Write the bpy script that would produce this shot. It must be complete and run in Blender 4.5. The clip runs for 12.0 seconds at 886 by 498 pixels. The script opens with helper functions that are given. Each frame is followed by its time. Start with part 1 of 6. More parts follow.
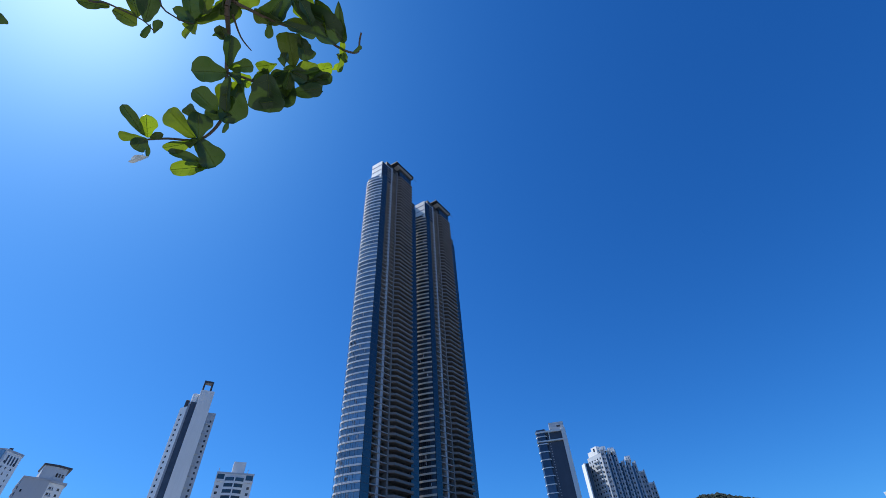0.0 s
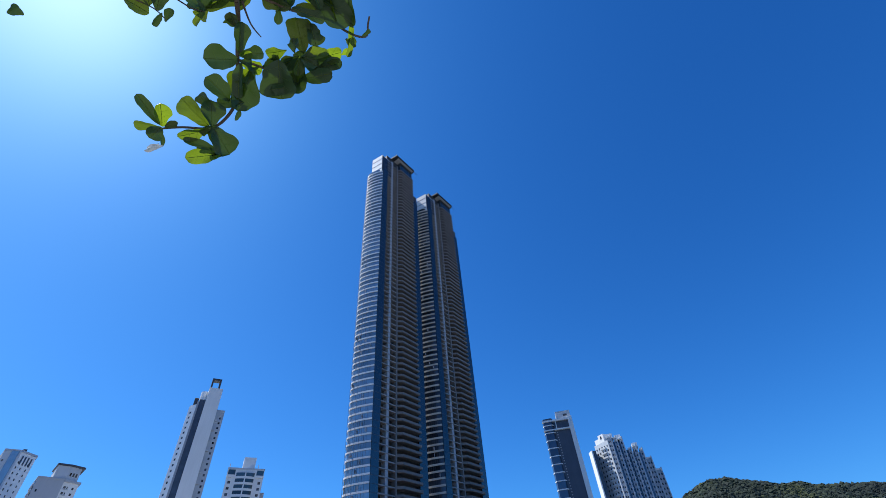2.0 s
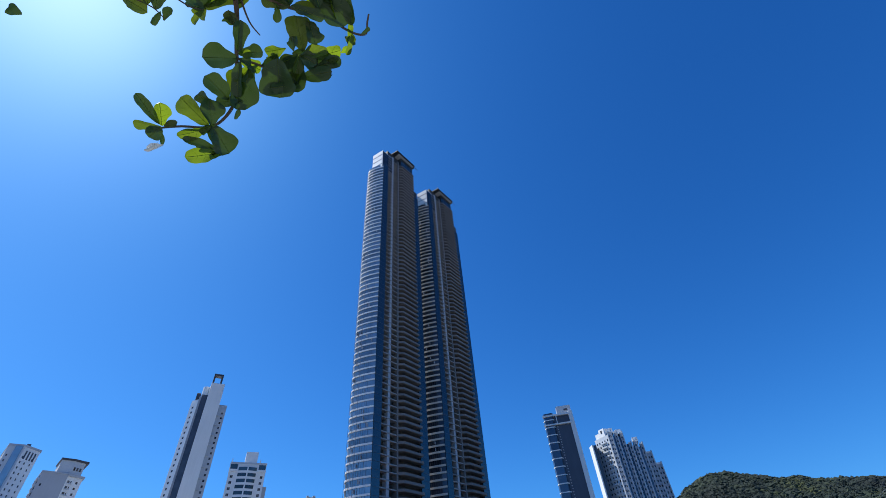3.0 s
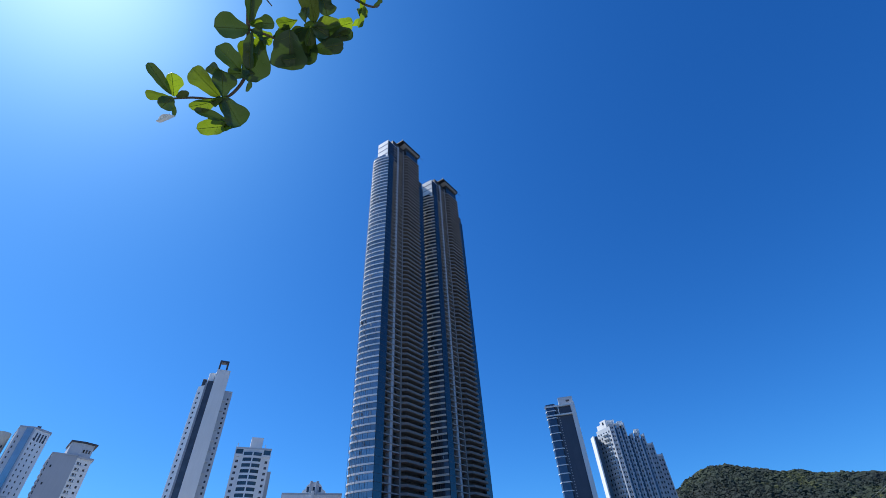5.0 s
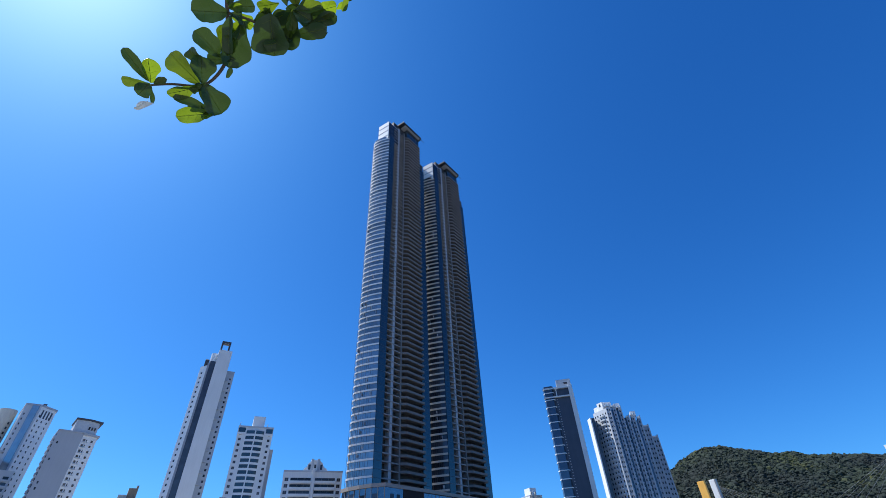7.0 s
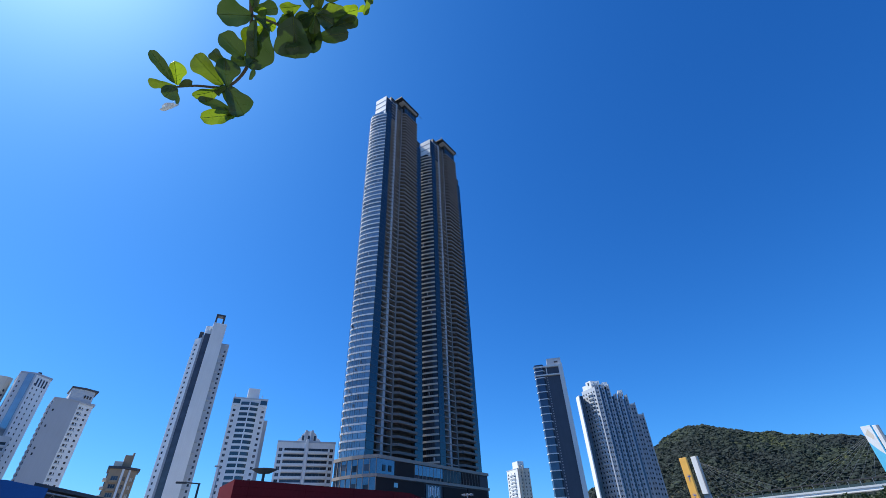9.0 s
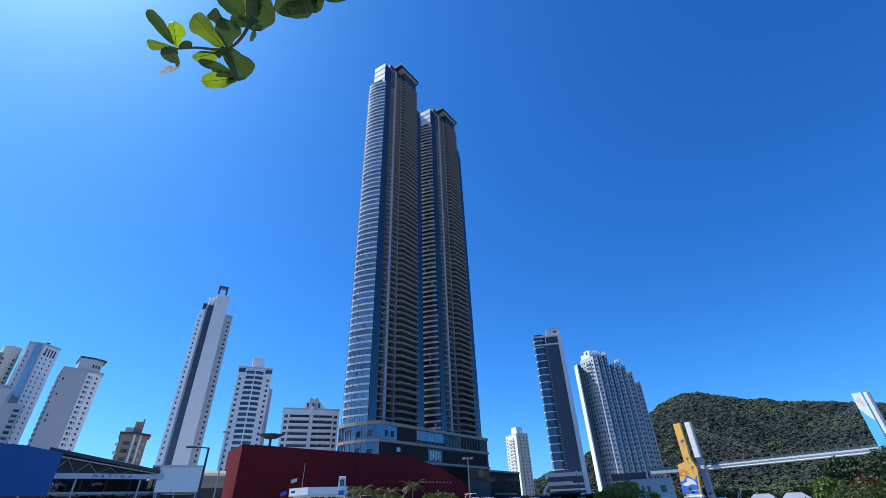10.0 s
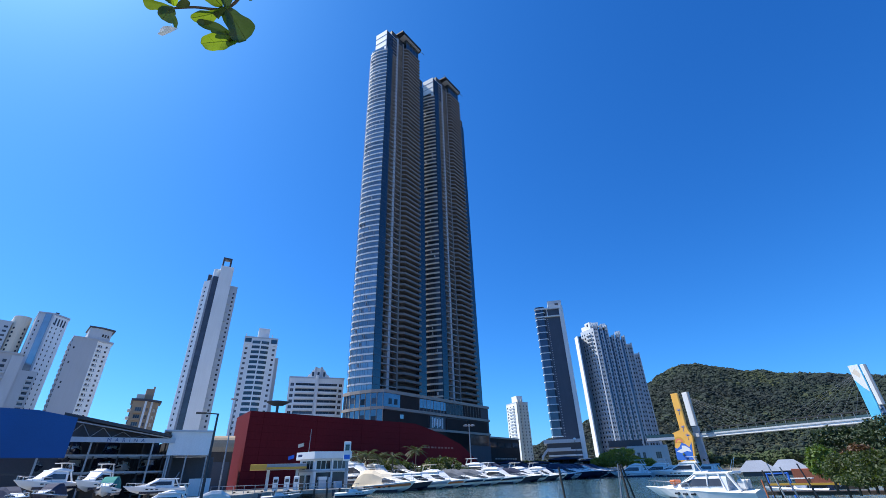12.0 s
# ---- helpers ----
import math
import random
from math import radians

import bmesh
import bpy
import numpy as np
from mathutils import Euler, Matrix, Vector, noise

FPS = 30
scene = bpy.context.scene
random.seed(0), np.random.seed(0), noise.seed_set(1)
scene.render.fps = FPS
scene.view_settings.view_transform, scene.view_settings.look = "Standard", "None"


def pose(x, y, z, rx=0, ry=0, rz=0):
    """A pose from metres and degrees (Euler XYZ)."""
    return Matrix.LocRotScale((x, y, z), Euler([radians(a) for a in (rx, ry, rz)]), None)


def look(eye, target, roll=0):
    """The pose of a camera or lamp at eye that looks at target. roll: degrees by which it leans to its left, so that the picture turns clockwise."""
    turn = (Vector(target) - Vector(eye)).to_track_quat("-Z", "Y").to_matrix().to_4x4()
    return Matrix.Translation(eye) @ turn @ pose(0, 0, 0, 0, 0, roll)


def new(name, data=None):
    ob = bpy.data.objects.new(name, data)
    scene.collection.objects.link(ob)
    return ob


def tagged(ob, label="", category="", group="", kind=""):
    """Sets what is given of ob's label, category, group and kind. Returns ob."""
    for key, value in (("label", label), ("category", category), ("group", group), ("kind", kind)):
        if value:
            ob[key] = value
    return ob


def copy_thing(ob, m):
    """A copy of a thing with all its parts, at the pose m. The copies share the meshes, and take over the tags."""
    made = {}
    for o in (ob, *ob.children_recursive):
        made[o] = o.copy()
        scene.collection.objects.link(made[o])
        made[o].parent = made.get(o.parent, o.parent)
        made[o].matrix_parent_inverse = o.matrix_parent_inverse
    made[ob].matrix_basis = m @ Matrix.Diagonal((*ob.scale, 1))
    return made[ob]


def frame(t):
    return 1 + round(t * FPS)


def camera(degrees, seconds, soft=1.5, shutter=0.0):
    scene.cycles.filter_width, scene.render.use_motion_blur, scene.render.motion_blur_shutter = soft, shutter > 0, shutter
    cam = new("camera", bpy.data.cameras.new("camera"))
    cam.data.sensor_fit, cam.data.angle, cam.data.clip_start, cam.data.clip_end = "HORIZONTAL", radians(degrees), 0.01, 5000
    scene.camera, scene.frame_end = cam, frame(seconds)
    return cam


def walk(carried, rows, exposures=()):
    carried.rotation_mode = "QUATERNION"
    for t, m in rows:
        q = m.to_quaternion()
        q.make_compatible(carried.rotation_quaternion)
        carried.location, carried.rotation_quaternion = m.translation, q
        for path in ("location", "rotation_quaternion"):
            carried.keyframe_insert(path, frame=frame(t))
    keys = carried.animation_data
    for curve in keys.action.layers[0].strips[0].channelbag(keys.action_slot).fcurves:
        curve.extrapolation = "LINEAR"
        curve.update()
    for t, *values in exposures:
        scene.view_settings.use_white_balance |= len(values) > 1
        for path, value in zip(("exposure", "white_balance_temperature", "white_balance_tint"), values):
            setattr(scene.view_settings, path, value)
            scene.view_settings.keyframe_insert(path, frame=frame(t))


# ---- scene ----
# The camera stands on a quay and tilts down from the sky to the marina.
cam = camera(92.4, 12.0, soft=0.85)
walk(cam, [
    (0.0, pose(0.084, 0.004, 2.646, 133.57, 3.08, -0.26)),
    (0.5, pose(0.054, 0.001, 2.630, 133.52, 3.15, -0.14)),
    (1.0, pose(0.069, 0.027, 2.621, 133.29, 3.40, 0.13)),
    (1.5, pose(0.080, 0.016, 2.635, 132.92, 3.71, 0.68)),
    (2.0, pose(0.026, 0.027, 2.596, 132.68, 3.95, 1.02)),
    (2.5, pose(0.032, 0.013, 2.608, 132.29, 4.07, 1.20)),
    (4.5, pose(0.012, 0.053, 2.572, 131.50, 3.09, 1.01)),
    (5.0, pose(-0.003, 0.066, 2.557, 130.82, 3.06, 1.17)),
    (5.5, pose(-0.027, 0.049, 2.555, 130.37, 3.12, 1.42)),
    (6.0, pose(-0.027, 0.036, 2.563, 129.84, 3.16, 1.46)),
    (6.5, pose(0.000, 0.051, 2.568, 128.97, 3.00, 1.30)),
    (7.0, pose(0.071, 0.060, 2.601, 128.56, 2.69, 0.96)),
    (9.0, pose(-0.019, -0.077, 2.647, 125.56, 2.04, -0.34)),
    (9.5, pose(-0.043, -0.064, 2.625, 123.24, 2.16, -0.32)),
    (10.0, pose(-0.046, -0.066, 2.626, 121.76, 2.07, -0.22)),
    (10.5, pose(-0.089, -0.039, 2.586, 120.42, 2.02, -0.17)),
    (11.0, pose(-0.073, -0.040, 2.593, 119.38, 1.80, -0.11)),
    (11.5, pose(-0.061, -0.039, 2.598, 118.59, 1.80, 0.02)),
    (12.0, pose(-0.057, -0.052, 2.609, 118.07, 1.74, 0.00)),
], exposures=[(0.0, 0.18), (1.4, 0.21), (2.0, 0.28), (2.5, 0.20), (4.8, 0.23), (5.5, 0.34), (6.1, 0.26), (7.0, 0.32), (9.0, 0.37), (9.6, 0.45), (12.0, 0.55)])

# ---- light: clear sky, high sun to the left ----
SUN_AZ, SUN_EL = -72.0, 56.0
world = bpy.data.worlds.new("sky")
scene.world = world
world.use_nodes = True
wn, wl = world.node_tree.nodes, world.node_tree.links
sky = wn.new("ShaderNodeTexSky")
sky.sky_type = "NISHITA"
sky.sun_disc = False
sky.sun_elevation = radians(SUN_EL)
sky.sun_rotation = radians(SUN_AZ)
sky.air_density, sky.dust_density, sky.ozone_density = 0.85, 0.72, 3.0
# deep, saturated blue of the clear sky: a power and a weight for each channel
split = wn.new("ShaderNodeSeparateColor")
join = wn.new("ShaderNodeCombineColor")
wl.new(sky.outputs[0], split.inputs[0])
for i, (power, weight) in enumerate(((1.5, 0.185), (1.1, 0.740), (0.93, 1.62))):
    up = wn.new("ShaderNodeMath")
    up.operation = "POWER"
    up.inputs[1].default_value = power
    wl.new(split.outputs[i], up.inputs[0])
    by = wn.new("ShaderNodeMath")
    by.operation = "MULTIPLY"
    by.inputs[1].default_value = weight
    wl.new(up.outputs[0], by.inputs[0])
    wl.new(by.outputs[0], join.inputs[i])
wl.new(join.outputs[0], wn["Background"].inputs["Color"])
wn["Background"].inputs["Strength"].default_value = 0.10
sun = new("sun", bpy.data.lights.new("sun", "SUN"))
sun.data.energy, sun.data.angle, sun.data.color = 4.8, radians(0.55), (1.0, 0.95, 0.87)
a, e = radians(SUN_AZ), radians(SUN_EL)
sun.matrix_world = look((0, 0, 400), (-math.sin(a) * math.cos(e) * 100, -math.cos(a) * math.cos(e) * 100, 400 - math.sin(e) * 100))


# ---- materials ----
def nodes_of(name):
    m = bpy.data.materials.new(name)
    m.use_nodes = True
    t = m.node_tree
    return m, t, t.nodes["Principled BSDF"]


def surface(name, color, rough=0.7, metal=0.0, fine=6.0, coarse=0.15, amount=0.18, bump=0.15, streak=0.0, rand=0.0, spec=0.5):
    """A worn surface: coarse stains, fine grain, rain streaks and relief, in metres."""
    m, t, b = nodes_of(name)
    n, l = t.nodes, t.links
    geo = n.new("ShaderNodeNewGeometry")
    big = n.new("ShaderNodeTexNoise")
    big.inputs["Scale"].default_value, big.inputs["Detail"].default_value = coarse, 5
    small = n.new("ShaderNodeTexNoise")
    small.inputs["Scale"].default_value, small.inputs["Detail"].default_value = fine, 4
    l.new(geo.outputs["Position"], big.inputs["Vector"])
    l.new(geo.outputs["Position"], small.inputs["Vector"])
    add = n.new("ShaderNodeMath")
    add.operation = "ADD"
    l.new(big.outputs["Fac"], add.inputs[0])
    l.new(small.outputs["Fac"], add.inputs[1])
    last = add
    if streak:
        mp = n.new("ShaderNodeMapping")
        mp.inputs["Scale"].default_value = (1.2, 1.2, 0.05)
        l.new(geo.outputs["Position"], mp.inputs["Vector"])
        st = n.new("ShaderNodeTexNoise")
        st.inputs["Scale"].default_value, st.inputs["Detail"].default_value = 1.5, 6
        l.new(mp.outputs[0], st.inputs["Vector"])
        mul = n.new("ShaderNodeMath")
        mul.operation = "MULTIPLY_ADD"
        mul.inputs[1].default_value = streak
        l.new(st.outputs["Fac"], mul.inputs[0])
        l.new(last.outputs[0], mul.inputs[2])
        last = mul
    if rand:
        info = n.new("ShaderNodeObjectInfo")
        mul = n.new("ShaderNodeMath")
        mul.operation = "MULTIPLY_ADD"
        mul.inputs[1].default_value = rand
        l.new(info.outputs["Random"], mul.inputs[0])
        l.new(last.outputs[0], mul.inputs[2])
        last = mul
    rng = n.new("ShaderNodeMapRange")
    mid = 1.0 + 0.5 * streak + 0.5 * rand
    rng.inputs["From Min"].default_value, rng.inputs["From Max"].default_value = mid - 0.5, mid + 0.5
    rng.inputs["To Min"].default_value, rng.inputs["To Max"].default_value = 1 - amount, 1 + amount
    l.new(last.outputs[0], rng.inputs["Value"])
    mix = n.new("ShaderNodeMix")
    mix.data_type, mix.blend_type = "RGBA", "MULTIPLY"
    mix.inputs[0].default_value = 1.0
    mix.inputs[6].default_value = (*color, 1)
    l.new(rng.outputs[0], mix.inputs[7])
    l.new(mix.outputs[2], b.inputs["Base Color"])
    b.inputs["Roughness"].default_value, b.inputs["Metallic"].default_value = rough, metal
    b.inputs["Specular IOR Level"].default_value = spec
    if bump:
        bp = n.new("ShaderNodeBump")
        bp.inputs["Strength"].default_value, bp.inputs["Distance"].default_value = bump, 0.02
        l.new(small.outputs["Fac"], bp.inputs["Height"])
        l.new(bp.outputs[0], b.inputs["Normal"])
    return m


def glazing(name, color, metal=0.6, rough=0.05, rand=0.5, wave=0.004, spec=0.5):
    """Coated window glass with slightly uneven panes and panes that differ."""
    m, t, b = nodes_of(name)
    n, l = t.nodes, t.links
    info = n.new("ShaderNodeObjectInfo")
    geo = n.new("ShaderNodeNewGeometry")
    ns = n.new("ShaderNodeTexNoise")
    ns.inputs["Scale"].default_value = 0.35
    l.new(geo.outputs["Position"], ns.inputs["Vector"])
    add = n.new("ShaderNodeMath")
    add.operation = "ADD"
    l.new(info.outputs["Random"], add.inputs[0])
    l.new(ns.outputs["Fac"], add.inputs[1])
    rng = n.new("ShaderNodeMapRange")
    rng.inputs["From Min"].default_value, rng.inputs["From Max"].default_value = 0.2, 1.6
    rng.inputs["To Min"].default_value, rng.inputs["To Max"].default_value = 1 - rand, 1 + rand
    l.new(add.outputs[0], rng.inputs["Value"])
    mix = n.new("ShaderNodeMix")
    mix.data_type, mix.blend_type = "RGBA", "MULTIPLY"
    mix.inputs[0].default_value = 1.0
    mix.inputs[6].default_value = (*color, 1)
    l.new(rng.outputs[0], mix.inputs[7])
    l.new(mix.outputs[2], b.inputs["Base Color"])
    b.inputs["Metallic"].default_value, b.inputs["Roughness"].default_value = metal, rough
    bp = n.new("ShaderNodeBump")
    b.inputs["Specular IOR Level"].default_value = spec
    bp.inputs["Strength"].default_value, bp.inputs["Distance"].default_value = 0.3, wave
    n2 = n.new("ShaderNodeTexNoise")
    n2.inputs["Scale"].default_value = 0.9
    l.new(geo.outputs["Position"], n2.inputs["Vector"])
    l.new(n2.outputs["Fac"], bp.inputs["Height"])
    l.new(bp.outputs[0], b.inputs["Normal"])
    return m


WHITE = surface("white_paint", (0.76, 0.785, 0.79), 0.6, coarse=0.08, amount=0.09, streak=0.8)
CREAM = surface("cream_paint", (0.66, 0.60, 0.50), 0.7, coarse=0.1, amount=0.15, streak=0.7)
GREYWALL = surface("grey_render", (0.41, 0.44, 0.48), 0.75, coarse=0.06, amount=0.09, streak=0.8)
LIGHTGREY = surface("light_grey_render", (0.47, 0.52, 0.57), 0.75, coarse=0.06, amount=0.10, streak=0.8)
DARKCLAD = surface("dark_cladding", (0.06, 0.063, 0.075), 0.6, coarse=0.2, amount=0.2, streak=0.6)
BLUECLAD = surface("blue_grey_cladding", (0.062, 0.074, 0.105), 0.45, coarse=0.2, amount=0.2, streak=0.6)
BROWNCLAD = surface("brown_black_stone", (0.034, 0.028, 0.026), 0.75, spec=0.2, coarse=0.2, amount=0.25, streak=0.3)
OCHRE = surface("ochre_render", (0.36, 0.27, 0.18), 0.75, coarse=0.15, amount=0.2, streak=0.8)
BAND = surface("beige_slab_edge", (0.75, 0.735, 0.71), 0.6, coarse=0.1, amount=0.16, streak=0.3, rand=0.4)
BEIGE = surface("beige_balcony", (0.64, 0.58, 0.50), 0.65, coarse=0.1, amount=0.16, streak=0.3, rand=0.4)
# Long-face balconies: taupe, darkened further for the shade on that side.
BANDSHADE = surface("shaded_taupe_balcony", (0.168, 0.158, 0.150), 0.7, coarse=0.1, amount=0.18, streak=0.3, rand=0.5)
SLAB = surface("grey_balcony_slab", (0.255, 0.25, 0.245), 0.65, coarse=0.1, amount=0.18, streak=0.3, rand=0.5)
CORNICE = surface("stone_cornice", (0.33, 0.29, 0.25), 0.65, coarse=0.1, amount=0.15, streak=0.4)
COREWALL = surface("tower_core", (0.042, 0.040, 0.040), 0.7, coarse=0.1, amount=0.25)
BLACKROOF = surface("black_roof_edge", (0.022, 0.024, 0.03), 0.6, coarse=0.2, amount=0.2)
PILASTER = surface("pale_pilaster", (0.36, 0.37, 0.39), 0.5, coarse=0.1, amount=0.12, streak=0.3)
BLUEGLASS = glazing("blue_coated_glass", (0.07, 0.098, 0.105), 0.8, 0.06, 0.25)
PODGLASS = glazing("podium_blue_glass", (0.15, 0.205, 0.25), 0.75, 0.06, 0.35)
GREYGLASS = glazing("grey_blue_glass", (0.27, 0.315, 0.34), 0.6, 0.08, 0.4)
BAYDARK = glazing("blue_bay_glass", (0.075, 0.095, 0.125), 0.5, 0.08, 0.5)
DARKGLASS = glazing("dark_window_glass", (0.055, 0.06, 0.07), 0.3, 0.07, 0.95, spec=0.3)
BAYGLASS = glazing("blue_green_bay_glass", (0.045, 0.085, 0.105), 0.3, 0.08, 0.5)
GREENGLASS = glazing("green_grey_glass", (0.07, 0.11, 0.12), 0.4, 0.08, 0.4)
RED = surface("dark_red_metal_cladding", (0.125, 0.010, 0.015), 0.75, spec=0.12, coarse=0.12, amount=0.2, streak=0.5, fine=2.0)
REDJOINT = surface("red_joint", (0.085, 0.006, 0.009), 0.8, spec=0.05)
BLUE = surface("blue_canvas", (0.003, 0.078, 0.27), 0.8, coarse=0.3, amount=0.12, fine=9)
STEEL = surface("painted_steel", (0.30, 0.31, 0.33), 0.45, 0.6, coarse=0.4, amount=0.2)
DARKSTEEL = surface("dark_steel", (0.05, 0.052, 0.06), 0.5, 0.3, coarse=0.4, amount=0.3)
CONCRETE = surface("quay_concrete", (0.30, 0.29, 0.27), 0.85, coarse=0.3, amount=0.28, streak=0.5)
ASPHALT = surface("ground_paving", (0.25, 0.24, 0.22), 0.9, coarse=0.05, amount=0.3)
DARKWOOD = surface("dark_wood", (0.06, 0.045, 0.035), 0.75, coarse=0.6, amount=0.3, streak=0.5)
YELLOW = surface("yellow_paint", (0.60, 0.35, 0.05), 0.55, coarse=0.3, amount=0.15)
ORANGE = surface("orange_mural_paint", (0.84, 0.46, 0.09), 0.6, coarse=0.2, amount=0.12)
MURALBLUE = surface("blue_mural_paint", (0.03, 0.16, 0.62), 0.6, coarse=0.2, amount=0.12)
CORAL = surface("coral_mural_paint", (0.72, 0.20, 0.12), 0.6, coarse=0.2, amount=0.12)
MURALSKY = surface("turquoise_mural_paint", (0.10, 0.52, 0.78), 0.6, coarse=0.2, amount=0.12)
TILEROOF = surface("clay_roof", (0.34, 0.10, 0.05), 0.8, coarse=0.4, amount=0.3)
TINROOF = surface("grey_sheet_roof", (0.30, 0.33, 0.38), 0.5, 0.3, coarse=0.2, amount=0.25)


# ---- building helpers ----
def mesh_ob(name, verts, faces, material, parent=None, label="", m=None, smooth=False):
    me = bpy.data.meshes.new(name)
    me.from_pydata(verts, [], faces)
    me.materials.append(material)
    if smooth:
        me.polygons.foreach_set("use_smooth", [True] * len(me.polygons))
    ob = new(name, me)
    ob.parent = parent
    if m is not None:
        ob.matrix_basis = m
    if label:
        ob["label"] = label
    return ob


def part(name, bm, material, parent=None, label="", m=None, smooth=False):
    """Links a bmesh as one mesh object under a thing or a part."""
    me = bpy.data.meshes.new(name)
    bmesh.ops.recalc_face_normals(bm, faces=bm.faces)
    bm.to_mesh(me)
    bm.free()
    me.materials.append(material)
    if smooth:
        me.polygons.foreach_set("use_smooth", [True] * len(me.polygons))
    ob = new(name, me)
    ob.parent = parent
    if m is not None:
        ob.matrix_basis = m
    if label:
        ob["label"] = label
    return ob


def piece(name, me, parent, m):
    """One more object on a mesh that alike pieces share."""
    ob = new(name, me)
    ob.parent = parent
    ob.matrix_basis = m
    return ob


def thing(name, m, label, category, group="", kind=""):
    ob = new(name)
    ob.matrix_basis = m
    return tagged(ob, label, category, group, kind)


def add_box(bm, x0, x1, y0, y1, z0, z1, bevel=0.0):
    r = bmesh.ops.create_cube(bm, size=1)
    bmesh.ops.scale(bm, vec=(x1 - x0, y1 - y0, z1 - z0), verts=r["verts"])
    bmesh.ops.translate(bm, vec=((x0 + x1) / 2, (y0 + y1) / 2, (z0 + z1) / 2), verts=r["verts"])
    if bevel:
        bmesh.ops.bevel(bm, geom=list({e for v in r["verts"] for e in v.link_edges}), offset=bevel, segments=1, affect="EDGES")
    return r["verts"]


def box(name, dims, material, parent=None, label="", bevel=0.0, m=None):
    bm = bmesh.new()
    add_box(bm, *dims, bevel=bevel)
    return part(name, bm, material, parent, label, m)


def box_mesh(name, dims, material, bevel=0.0):
    bm = bmesh.new()
    add_box(bm, *dims, bevel=bevel)
    bmesh.ops.recalc_face_normals(bm, faces=bm.faces)
    me = bpy.data.meshes.new(name)
    bm.to_mesh(me)
    bm.free()
    me.materials.append(material)
    return me


def prism(name, outline, z0, z1, material, parent=None, label="", m=None):
    """An outline, counter-clockwise, raised from z0 to z1."""
    n = len(outline)
    verts = [(x, y, z0) for x, y in outline] + [(x, y, z1) for x, y in outline]
    faces = [(i, (i + 1) % n, n + (i + 1) % n, n + i) for i in range(n)]
    faces += [tuple(range(n - 1, -1, -1)), tuple(range(n, 2 * n))]
    return mesh_ob(name, verts, faces, material, parent, label, m)


def tube(bm, p, q, r0, r1, sides=8):
    p, q = Vector(p), Vector(q)
    d = q - p
    m = Matrix.Translation((p + q) / 2) @ d.to_track_quat("Z", "Y").to_matrix().to_4x4()
    return bmesh.ops.create_cone(bm, cap_ends=True, segments=sides, radius1=r0, radius2=r1, depth=d.length, matrix=m)


def rod(name, p, q, r, material, parent=None, label="", r1=None, sides=8):
    bm = bmesh.new()
    tube(bm, p, q, r, r if r1 is None else r1, sides)
    return part(name, bm, material, parent, label, smooth=False)


def site(az, dist, turn=0.0, z=1.1):
    """A spot on the plan by compass angle and distance from the quay; x then runs to the right, y away, turned by turn."""
    a = radians(az)
    return pose(dist * math.sin(a), dist * math.cos(a), z, 0, 0, -az + turn)


